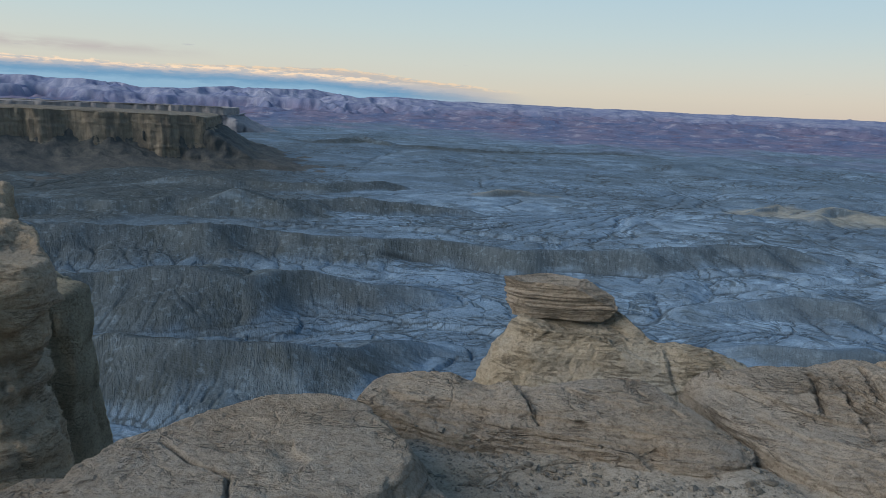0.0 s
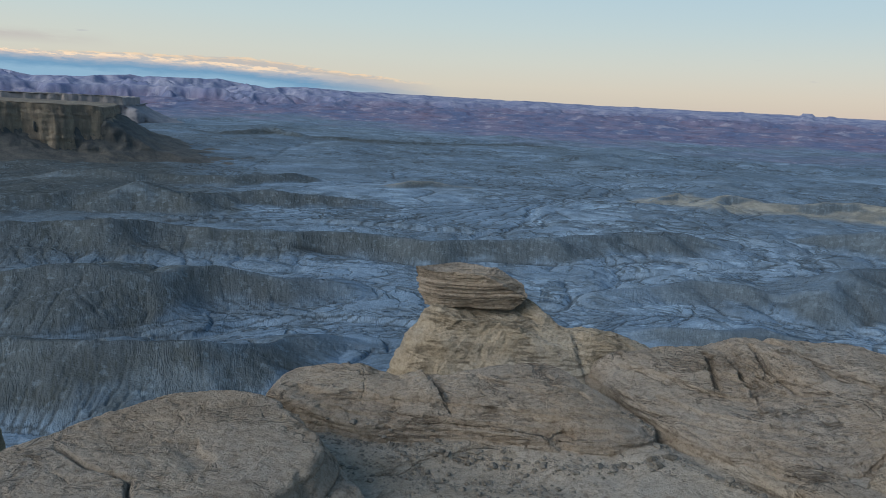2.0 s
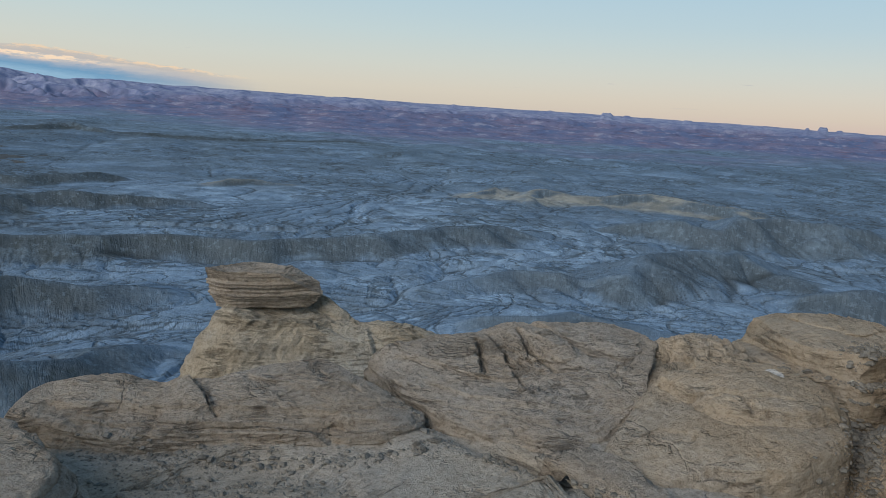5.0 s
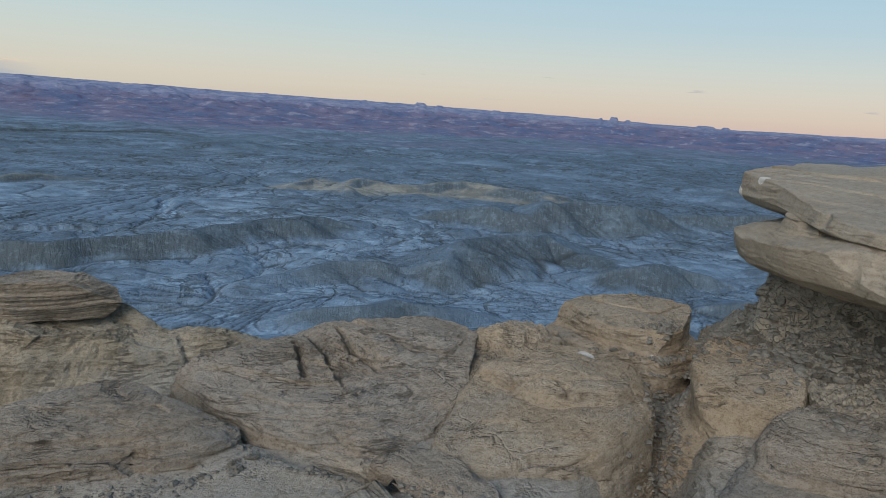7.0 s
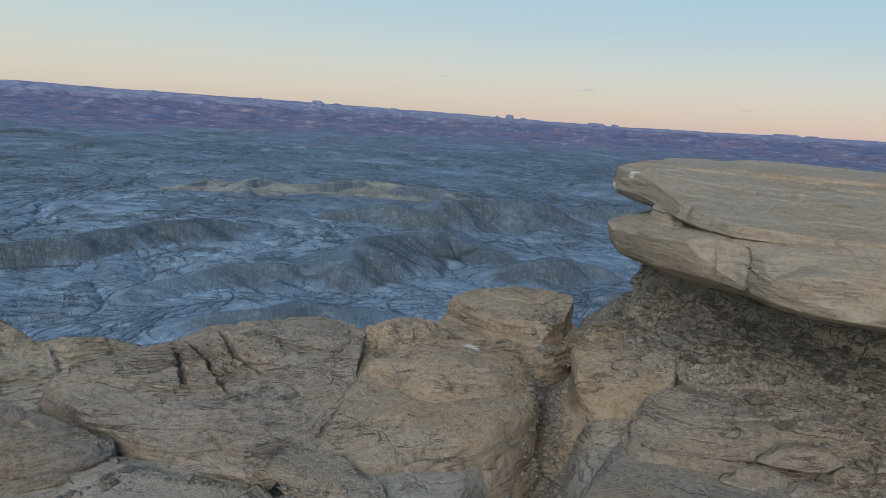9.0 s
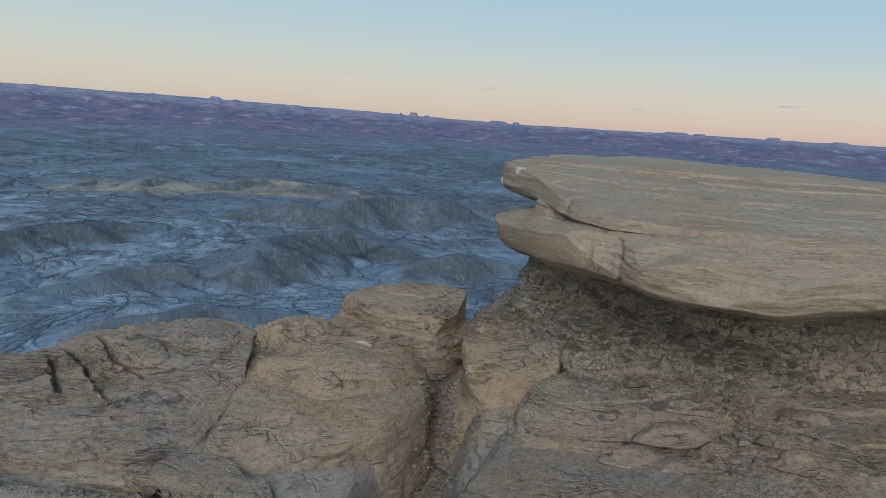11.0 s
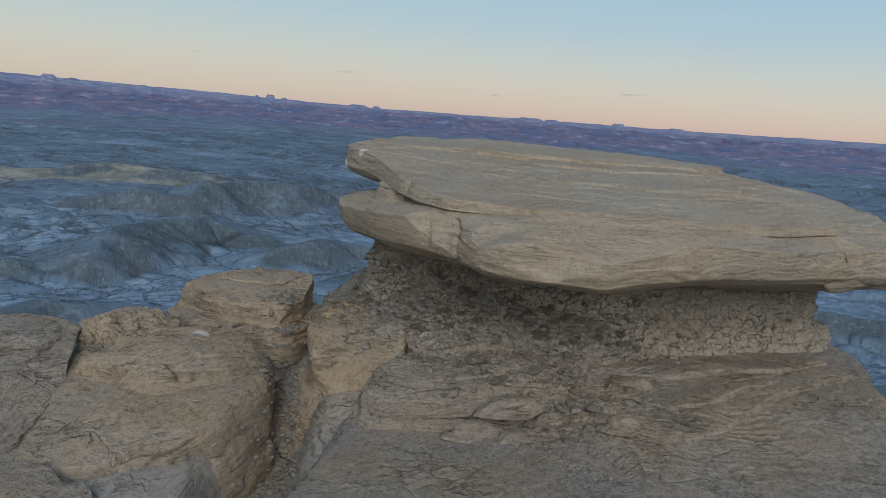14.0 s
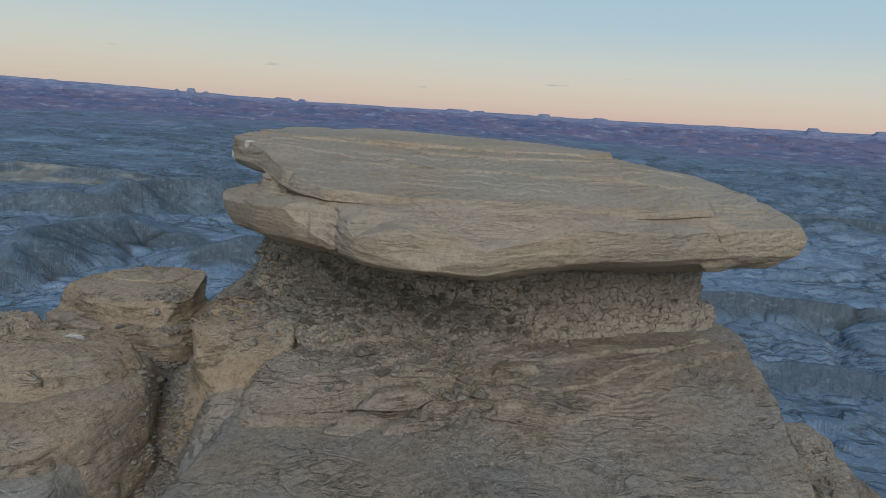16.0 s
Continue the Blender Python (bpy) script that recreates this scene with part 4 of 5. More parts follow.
    if clods:
        f1, f2 = cells(q / clod_size + 0.5 * fbm(q * 5, 2)[:, None])
        g1, g2 = cells(q / clod_size / 2.7)
        lift = vnoise(q / clod_size * 0.9 + 40)
        much = 0.5 + 0.5 * ease(-0.25, 0.3, fbm(q * 2.2 + 8, 2))
        d = d + clods * much * (ease(0.0, 0.16, f2 - f1) * (0.8 + 0.8 * lift) + 0.5 * lift - 0.2 * f1) + 0.35 * clods * (0.3 + 0.7 * ease(-0.2, 0.4, fbm(q * 3.1 + 2, 2))) * ease(0.0, 0.2, g2 - g1)
        d = d + 0.5 * clods * fbm(q * 18, 3)
    for line, w, dep in cracks:
        jig = 0.5 * w * fbm(q * 18, 2) + 0.02 * fbm(q * 4, 3)
        gap, u = line_gap(p[:, 0] + jig, p[:, 1] - jig, line)
        d = d - dep * np.exp(-(gap / w) ** 2) * ease(0, 0.15, u) * ease(len(line) - 1, len(line) - 1.15, u)
    for line, drop, span in steps:
        jig = 0.02 * fbm(q * 7, 3)
        gap, u = line_gap(p[:, 0] + jig, p[:, 1] - jig, line)
        k = np.clip(u.astype(int), 0, len(line) - 2)
        la = np.array(line, float)
        sgn = (la[k + 1, 0] - la[k, 0]) * (p[:, 1] - la[k, 1]) - (la[k + 1, 1] - la[k, 1]) * (p[:, 0] - la[k, 0])
        m = len(line) - 1
        d = d - drop * ease(0.004, -0.012, np.sign(sgn) * gap) * ease(span, 0.2 * span, gap) * ease(0, 0.3, u) * ease(m, m - 0.3, u) * np.clip(nf[:, 2] * 2, 0, 1)
    p = p + nf * d[:, None]
    if terrace:
        # thin beds weather back one above the other
        bz = p[:, 2] - dip[0] * p[:, 0] - dip[1] * p[:, 1] + wig * (0.05 * fbm(q * 1.5, 2) + 0.012 * fbm(q * 5, 2) + 0.0022 * fbm(q * 14, 2))
        t = bz / terrace
        fl = np.floor(t)
        fr = t - fl
        keep = ease(-0.05, 0.35, fbm(q * 2.3 + 5, 3)) * (0.4 + 0.6 * ease(-0.5, 0.3, _hash(fl.astype(np.int64), np.full(len(p), seed), np.zeros(len(p), np.int64))))
        p[:, 2] += (fl + ease(0.44, 0.56, fr) - t) * terrace * keep * np.clip(nf[:, 2], 0, 1) * 0.9
    if carve is not None:
        p[:, 2] += carve(p[:, 0], p[:, 1], nf[:, 2])
    return grid_mesh(name, p, shape[0], n, wrap=True, caps=True, mat=mat)


def rock(name, outline, foot, mat, label="", category="rock", group="", kind="", parent=None, **kw):
    ob = new(name, rock_mesh(name, outline, foot, mat, **kw))
    if parent is not None:
        ob.parent = parent
        return tagged(ob, label)
    return tagged(ob, label, category, group, kind)


def thing(name, label, category):
    return tagged(new(name), label, category)


# the ledge we stand on: flat bedrock, broken off to the basin
GULLY = [(4.95, 3.4), (4.5, 2.98), (4.05, 2.6), (3.58, 2.31), (3.2, 2.05), (2.5, 1.7)]


def ledge_carve(x, y, nz):
    d, u = line_gap(x, y, GULLY)
    c, _ = line_gap(x, y, [(1.55, 4.5), (1.74, 4.0), (1.88, 3.48), (2.12, 3.05), (2.3, 2.75), (2.36, 2.5)])
    bowl = np.exp(-(((x - 0.72) / 0.45) ** 2 + ((y - 3.3) / 0.22) ** 2) ** 2)
    pool = np.exp(-(((x - 3.2) / 0.5) ** 2 + ((y - 2.15 - 0.5 * (x - 3.2)) / 0.22) ** 2) ** 2)
    return (-0.28 * pool - 0.10 * np.exp(-(c / 0.045) ** 2) - 0.29 * (1 - 0.8 * pool) * np.exp(-(d / 0.16) ** 4) - 0.10 * np.exp(-(d / 0.34) ** 2) + 0.10 * np.exp(-((x - 4.2) ** 2 + (y - 2.25) ** 2) / 0.09) - 0.03 * bowl) * (nz > 0.1)


ledge_edge = [(-60, -20, 0), (-20, -3, -0.1), (-6, 0.6, -0.15), (-2.6, 1.9, -0.15), (-1.5, 3.0, -0.12), (-0.5, 3.75, -0.15), (0.3, 4.2, -0.2), (1.5, 4.4, -0.25),
              (2.4, 4.5, -0.25), (3.6, 4.4, -0.25), (4.6, 4.5, -0.2), (5.3, 4.3, -0.15), (5.7, 3.7, -0.1), (6.0, 3.1, -0.1), (6.6, 2.2, -0.1), (6.9, 0.8, -0.1),
              (6.7, -0.2, -0.15), (5.8, -0.6, -0.2), (4.6, -0.8, -0.2), (4.2, -3, -0.1), (5, -10, 0), (10, -30, 0), (0, -70, 0), (-50, -60, 0)]
rock("cliff", ledge_edge, FLOOR + 1, STONE_FLOOR, "weathered sandstone cliff ledge above the basin", "cliff", kind="structure",
     seed=1, dome=-0.02, edge=0.12, profile=[(0, 0), (0.1, 0.02), (0.6, 0.1), (3, 0.35), (14, 0.7), (34, 1)], rough=0.02, strata=0.03, bed=9.0, rug=0.003,
     n=900, rt=200, rs=60, centre=(2.2, 2.9, -0.1), carve=ledge_carve, chips=0, terrace=0.014, power=2.0,
     steps=[([(0.2, 3.3), (0.45, 3.5), (0.74, 3.56), (0.93, 3.44), (1.1, 3.31), (1.2, 3.1), (1.15, 2.8)], 0.035, 0.3), ([(1.5, 3.55), (1.48, 3.31), (1.4, 3.15), (1.3, 2.9)], 0.02, 0.4),
            ([(0.35, 3.2), (0.6, 3.4), (0.85, 3.35), (0.98, 3.15)], 0.02, 0.25)],
     cracks=[([(2.24, 2.94), (2.2, 2.76), (2.14, 2.62)], 0.01, 0.03)])

# two plates of one cracked slab at the very edge
a = thing("slab", "flat cracked sandstone slab on the cliff edge", "slab")
rock("lower_bed", [(-2.1, 1.7, 0.10), (-1.75, 2.5, 0.12), (-1.3, 3.16, 0.15), (-0.87, 3.53, 0.17), (-0.58, 3.62, 0.16), (-0.34, 3.56, 0.12), (-0.16, 3.3, 0.06), (0.06, 3.0, -0.02), (0.16, 2.6, -0.07), (0.0, 1.9, -0.05), (-0.7, 1.3, 0.02), (-1.5, 1.2, 0.1)],
     -0.35, STONE, parent=a, seed=2, dome=0.0, rough=0.018, strata=0.014, n=420, rt=110, chips=10, edge=0.03, terrace=0.018, dip=(-0.1, 0.0),
     cracks=[([(-1.32, 2.98), (-0.75, 3.22), (-0.3, 3.36)], 0.01, 0.03), ([(-0.05, 2.8), (-0.3, 2.2)], 0.01, 0.03)])
rock("upper_bed", [(-1.28, 3.06, 0.165), (-0.75, 3.28, 0.2), (-0.3, 3.34, 0.18), (-0.12, 3.14, 0.15), (-0.09, 2.98, 0.14), (-0.15, 2.78, 0.13), (-0.3, 2.58, 0.13), (-0.6, 2.1, 0.14), (-1.2, 1.9, 0.15), (-1.62, 2.2, 0.15), (-1.5, 2.7, 0.155)],
     0.02, STONE, parent=a, seed=22, dome=0.015, rough=0.012, edge=0.03, chips=12, chip=0.04, n=420, rt=110, rs=16, terrace=0.012, round_=0.2, rug=0.004,
     steps=[([(-0.64, 3.05), (-0.6, 2.93), (-0.52, 2.86), (-0.55, 2.72)], 0.02, 0.14)],
     cracks=[([(-1.22, 2.98), (-1.0, 2.76), (-0.82, 2.68), (-0.78, 2.56), (-0.74, 2.3)], 0.009, 0.035)])
# long lens of thin beds, sloping to the floor
lens = sheet((-0.45, 3.92, 0.0), (-0.3, 4.22, 0.04), (0.02, 4.3, 0.05), (0.34, 4.2, 0.025), (0.05, 4.0, 0.03), (0.35, 3.95, 0.02), (0.95, 4.22, 0.075), (1.25, 4.25, 0.07), (1.0, 3.95, 0.055), (1.37, 3.93, 0.045),
             (1.5, 4.0, 0.02), (1.75, 3.71, -0.09), (1.62, 3.52, -0.09), (1.14, 3.54, -0.08), (0.8, 3.62, -0.06), (0.45, 3.66, -0.06), (0.1, 3.73, -0.06), (-0.15, 3.8, -0.05), (0.7, 3.78, 0.0), (1.3, 3.7, -0.01))
rock("slab", [(-0.45, 3.92), (-0.39, 4.12), (-0.29, 4.25), (0.02, 4.32), (0.34, 4.22), (0.6, 4.16), (0.95, 4.25), (1.25, 4.28), (1.42, 4.13), (1.58, 3.93), (1.75, 3.71), (1.66, 3.55), (1.45, 3.5), (1.14, 3.53),
              (0.8, 3.61), (0.45, 3.67), (0.1, 3.71), (-0.1, 3.78), (-0.28, 3.88)],
     -0.3, STONE, "long bedded sandstone slab with a flaking front edge", "slab", seed=3, dome=0.0, height=lens, rough=0.014, rug=0.007, strata=0.014, bed=30, edge=0.025, terrace=0.013, dip=(-0.01, 0.06), wig=0.5,
     n=560, rt=120, chips=6, chip=0.03,
     steps=[([(0.77, 4.12), (0.88, 4.01), (1.12, 3.89), (1.28, 3.93), (1.4, 3.95)], 0.018, 0.16), ([(0.44, 4.24), (0.51, 3.99), (0.58, 3.75)], -0.03, 0.3), ([(0.0, 4.0), (0.25, 3.88), (0.5, 3.82), (0.9, 3.76), (1.3, 3.66)], 0.02, 0.2),
            ([(-0.3, 4.05), (-0.05, 3.93), (0.15, 3.92), (0.3, 3.88)], 0.022, 0.16), ([(-0.2, 3.88), (0.1, 3.8), (0.5, 3.72), (1.0, 3.64), (1.5, 3.58)], 0.02, 0.12)],
     cracks=[([(0.36, 4.25), (0.46, 4.1), (0.53, 3.95), (0.57, 3.75)], 0.01, 0.02)])
oc2 = thing("outcrop", "rounded sandstone outcrop crossed by deep cracks", "outcrop")
hump = sheet((1.6, 4.4, -0.02), (1.93, 4.45, 0.085), (2.1, 4.58, 0.08), (2.5, 4.62, 0.09), (2.74, 4.31, 0.15), (2.94, 4.02, 0.15), (2.95, 4.58, 0.14), (3.3, 4.45, 0.17), (3.52, 3.9, 0.17), (3.2, 3.58, 0.12), (3.07, 3.36, 0.03), (2.62, 3.14, -0.11),
             (2.3, 3.14, -0.11), (2.46, 3.92, 0.06), (2.22, 3.42, -0.01), (2.28, 4.1, 0.075), (2.05, 3.36, -0.09), (1.85, 3.65, -0.07), (1.7, 4.0, -0.05), (2.0, 3.95, 0.03), (2.75, 3.5, 0.03), (2.8, 3.8, 0.1))
rock("lower_bed", [(1.58, 4.42), (1.75, 4.52), (2.1, 4.6), (2.5, 4.66), (2.9, 4.62), (3.3, 4.5), (3.55, 4.22), (3.57, 3.92), (3.24, 3.56), (3.08, 3.36), (2.8, 3.2), (2.6, 3.1), (2.3, 3.1), (2.05, 3.33), (1.85, 3.62), (1.68, 4.0)],
     -0.4, STONE, parent=oc2, seed=4, dome=0.0, height=hump, edge=0.03, rough=0.028, rug=0.011, terrace=0.022, n=620, rt=150, strata=0.012, dip=(0.08, 0.12), chips=4, chip=0.04, wig=0.7,
     steps=[([(1.75, 4.35), (2.02, 4.1), (2.15, 3.92), (2.3, 3.83), (2.4, 3.8)], 0.025, 0.3), ([(2.39, 3.61), (2.44, 3.96), (2.48, 4.34), (2.5, 4.6)], 0.035, 0.22), ([(1.85, 4.0), (2.05, 3.7), (2.3, 3.5), (2.6, 3.4)], 0.02, 0.25)],
     cracks=[([(2.36, 4.45), (2.35, 4.37), (2.27, 4.08), (2.25, 3.9)], 0.018, 0.06), ([(2.49, 4.5), (2.48, 4.34), (2.44, 3.96), (2.38, 3.55)], 0.016, 0.05), ([(2.9, 4.6), (2.93, 4.41), (2.95, 4.14), (3.03, 3.82)], 0.024, 0.085),
             ([(2.72, 4.5), (2.7, 4.37), (2.64, 4.06), (2.69, 3.81), (2.85, 3.74)], 0.018, 0.05), ([(2.7, 4.05), (2.8, 3.95), (2.9, 4.05)], 0.012, 0.03), ([(1.75, 3.85), (2.1, 3.5), (2.4, 3.25)], 0.012, 0.02)])
for k, (pts, low) in enumerate(([[(3.02, 4.45, 0.17), (3.38, 4.42, 0.195), (3.5, 4.1, 0.19), (3.4, 3.85, 0.175), (3.16, 3.76, 0.155), (3.05, 3.98, 0.16)], 0.02],
                                [[(2.74, 4.42, 0.165), (2.88, 4.4, 0.18), (2.93, 4.05, 0.175), (2.88, 3.86, 0.14), (2.74, 3.86, 0.13), (2.7, 4.1, 0.15)], 0.02])):
    rock("plate", pts, low, STONE, parent=oc2, seed=60 + k, rug=0.008, dome=0.02, edge=0.045, rough=0.018, strata=0.01, bed=24, n=260, rt=50, rs=16, chips=4, chip=0.03, terrace=0.012)
d = thing("boulder", "large rounded sandstone boulder with a broken shelf", "boulder")
rock("lower_bed", [(2.47, 2.93, -0.08), (2.8, 3.2, 0.02), (3.1, 3.46, 0.06), (3.35, 3.72, 0.07), (3.65, 3.85, 0.06), (4.0, 3.6, 0.06), (4.3, 3.2, 0.03), (4.28, 2.95, 0.03), (4.08, 2.78, 0.05), (3.87, 2.6, 0.04), (3.45, 2.47, 0.03), (3.1, 2.42, 0.0), (2.85, 2.5, -0.03), (2.62, 2.72, -0.07)],
     -0.75, STONE_WARM, parent=d, seed=5, dome=0.04, edge=0.10, rough=0.022, n=460, rt=80, rs=70, strata=0.01, bed=6, chips=0, terrace=0, rug=0.006, profile=[(0, 0), (0.04, 0.2), (0.08, 0.5), (0.08, 1)],
     cuts=[((4.05, 2.72, -0.1), (0.62, -0.78, 0.05), 0.5), ((2.72, 2.62, -0.1), (-0.5, -0.8, 0.35), 0.5)],
     steps=[([(2.5, 2.72), (2.75, 2.62), (2.97, 2.6), (3.1, 2.5), (3.3, 2.44)], 0.03, 0.25), ([(2.6, 2.95), (2.9, 3.02), (3.1, 2.9)], 0.02, 0.25)],
     cracks=[([(2.5, 2.66), (2.75, 2.5), (3.08, 2.44), (3.3, 2.4)], 0.02, 0.03)])
rock("upper_bed", [(3.2, 3.46, 0.15), (3.52, 3.58, 0.2), (3.81, 3.48, 0.22), (4.08, 3.25, 0.2), (4.14, 3.0, 0.16), (4.02, 2.82, 0.13), (3.72, 2.76, 0.14), (3.44, 2.86, 0.14), (3.3, 2.96, 0.13), (3.26, 3.15, 0.13)],
     -0.05, STONE_WARM, parent=d, seed=25, dome=0.035, edge=0.06, rough=0.02, n=380, rt=70, rs=30, strata=0.012, bed=9, chips=3, chip=0.05, terrace=0, rug=0.007, profile=[(0, 0), (0.03, 0.3), (0.03, 1)],
     cracks=[([(3.2, 3.2), (3.38, 3.12), (3.45, 3.0), (3.44, 2.86)], 0.016, 0.035), ([(3.46, 2.98), (3.6, 2.96), (3.75, 2.88)], 0.014, 0.02)])
e = thing("boulder", "blocky layered sandstone boulder at the cliff edge", "boulder")
rock("lower_bed", [(4.42, 4.22, 0.04), (4.95, 4.45, 0.03), (5.5, 4.2, 0.03), (5.55, 3.6, 0.05), (5.2, 3.24, 0.04), (4.66, 3.2, 0.03), (4.45, 3.7, 0.05)],
     -0.4, STONE_WARM, parent=e, seed=6, dome=0.03, edge=0.05, rough=0.02, strata=0.022, bed=14, chips=8, profile=[(0, 0), (0.03, 0.5), (0.06, 1)])
rock("upper_bed", [(4.62, 4.28, 0.19), (5.05, 4.38, 0.21), (5.45, 4.2, 0.22), (5.52, 3.62, 0.27), (5.3, 3.4, 0.26), (4.98, 3.25, 0.235), (4.69, 3.23, 0.215), (4.54, 3.7, 0.2)],
     -0.02, STONE_WARM, parent=e, seed=26, dome=0.02, edge=0.03, rough=0.014, strata=0.014, bed=9, chips=12, chip=0.08, round_=0.1, profile=[(0, 0), (-0.02, 0.5), (0.02, 1)],
     cuts=[((4.72, 3.28, 0.2), (-0.6, -0.75, 0.35), 0.35)])
rock("top_bed", [(4.95, 4.25, 0.25), (5.35, 4.1, 0.27), (5.48, 3.75, 0.285), (5.25, 3.5, 0.275), (5.0, 3.7, 0.25)],
     0.15, STONE_WARM, parent=e, seed=27, dome=0.005, edge=0.015, rough=0.012, strata=0.012, bed=22, chips=8, chip=0.04, n=200, rt=40, rs=12)
rock("rock", [(3.42, 3.76, 0.06), (3.55, 4.08, 0.09), (4.02, 4.24, 0.08), (4.3, 4.1, 0.05), (4.3, 3.76, 0.05), (4.0, 3.62, 0.02)],
     -0.35, STONE_WARM, "small knobbly sandstone rock", seed=7, dome=0.09, edge=0.06, rough=0.035, n=260, rt=60, clods=0.02, clod_size=0.07, strata=0.012, bed=20, centre=(3.93, 3.98, 0.08))
rock("boulder", [(4.27, 2.62, 0.13), (4.48, 2.82, 0.22), (4.85, 2.97, 0.27), (5.15, 2.88, 0.28), (5.0, 2.45, 0.29), (4.7, 2.14, 0.25), (4.42, 2.04, 0.13), (4.18, 2.2, 0.06), (4.2, 2.42, 0.08)],
     -0.45, STONE_WARM, "smooth leaning sandstone boulder", "boulder", seed=8, dome=0.0, edge=0.05, rough=0.016, strata=0.006, bed=12, chips=2, chip=0.06, terrace=0, rug=0.004, profile=[(0, 0), (-0.02, 0.25), (0.0, 0.4), (0.18, 0.7), (0.3, 1)], power=1.3,
     cuts=[((4.3, 2.5, 0.1), (-0.85, -0.15, 0.5), 0.5)])
oc = thing("outcrop", "broad bedded sandstone outcrop under the balanced rock", "outcrop")
apron = sheet((4.38, 0.47, -0.02), (4.68, 0.39, 0.07), (5.24, 0.27, 0.18), (6.16, -0.05, 0.2), (5.04, 0.61, 0.18), (4.36, 0.92, 0.01), (3.79, 1.28, -0.03), (3.52, 1.39, -0.06), (3.68, 0.76, -0.03), (4.73, 1.05, 0.17), (5.2, 1.6, 0.22),
              (4.45, -0.05, -0.01), (5.0, -0.4, 0.09), (6.5, -0.5, 0.2), (5.5, -0.76, 0.14), (4.6, -0.97, 0.0), (3.0, -0.5, -0.12), (2.4, 0.8, -0.16), (3.0, 1.65, -0.1), (4.2, 1.5, 0.0), (3.9, 1.95, -0.04), (4.6, 2.1, 0.05), (6.3, 0.8, 0.25))
rock("lower_bed", [(2.3, 1.3), (3.02, 1.76), (3.42, 1.87), (3.88, 2.04), (4.5, 2.1), (5.3, 2.2), (6.2, 1.6), (6.95, 0.5), (6.95, -0.25), (6.62, -0.53), (6.1, -0.64), (5.5, -0.76), (5.05, -0.86), (4.6, -0.97), (3.8, -1.1), (3.0, -1.2), (2.2, 0.0)],
     -0.9, STONE_CRUST, parent=oc, seed=9, rug=0.003, dome=0.0, height=apron, centre=(4.7, 0.75, 0.1), edge=0.05, rough=0.016, strata=0.012, n=900, rt=200, rs=50, terrace=0.012, dip=(0.03, -0.03), wig=0.6, chips=6, chip=0.05, round_=0.2,
     steps=[([(6.2, -0.56), (5.81, -0.34), (5.45, -0.14), (4.87, 0.09), (4.6, 0.28), (4.62, 0.7), (4.5, 0.95)], -0.028, 0.4), ([(6.3, -0.39), (5.78, -0.06), (5.48, 0.27), (5.2, 0.5), (5.0, 0.8)], -0.03, 0.35), ([(5.6, -0.1), (5.1, 0.18), (4.8, 0.45), (4.75, 0.8)], -0.025, 0.25)],
     cracks=[([(4.66, 0.28), (4.74, 0.4), (4.68, 0.52)], 0.02, 0.03), ([(5.2, 0.3), (5.5, 0.05), (5.9, -0.15)], 0.012, 0.014)])
bench = sheet((3.9, 1.9, 0.03), (4.03, 2.02, 0.08), (4.28, 1.98, 0.155), (4.63, 2.02, 0.17), (4.68, 1.88, 0.18), (4.95, 1.85, 0.22), (5.25, 1.4, 0.26), (4.9, 1.2, 0.25), (4.72, 1.0, 0.2), (4.4, 1.12, 0.08), (4.33, 1.3, 0.135), (4.18, 1.3, 0.05), (3.98, 1.58, 0.03), (3.88, 1.78, 0.02), (4.15, 1.75, 0.13), (4.5, 1.5, 0.175))
rock("upper_bed", [(3.86, 1.92), (4.02, 2.03), (4.3, 2.08), (4.63, 2.05), (4.95, 1.92), (5.3, 1.5), (5.2, 1.0), (4.75, 0.96), (4.42, 1.08), (4.18, 1.25), (3.97, 1.55), (3.85, 1.78)],
     -0.12, STONE, parent=oc, seed=51, rug=0.008, dome=0.0, height=bench, edge=0.045, rough=0.018, strata=0.016, bed=26, n=460, rt=110, rs=24, terrace=0.015, chips=4, chip=0.04, wig=0.5, dip=(0.02, -0.02),
     steps=[([(4.7, 1.1), (4.5, 1.2), (4.36, 1.34), (4.2, 1.5)], -0.03, 0.2), ([(4.8, 1.25), (4.55, 1.4), (4.35, 1.55), (4.15, 1.8)], -0.015, 0.15)])
for k, (x, y, z, w, dp, turn) in enumerate(((4.34, 1.22, 0.12, 0.16, 0.06, -40), (4.42, 0.98, 0.06, 0.13, 0.05, -35), (4.12, 1.3, 0.03, 0.15, 0.05, -45), (4.62, 0.62, 0.09, 0.12, 0.05, -50), (4.2, 1.08, 0.01, 0.14, 0.05, -40), (4.9, 0.72, 0.2, 0.15, 0.06, -45))):
    c_, s_ = math.cos(radians(turn)), math.sin(radians(turn))
    ring = [(x + w * u * c_ - dp * v * s_, y + w * u * s_ + dp * v * c_, z + 0.022) for u, v in ((-1, -0.3), (-0.6, 0.8), (0.2, 1), (0.9, 0.6), (1, -0.4), (0.1, -1), (-0.7, -0.8))]
    rock("flake", ring, z - 0.05, STONE, parent=oc, seed=80 + k, dome=0.006, edge=0.008, rough=0.006, strata=0.004, bed=40, n=90, rt=14, rs=8, chips=6, chip=0.03, terrace=0, rug=0.002)
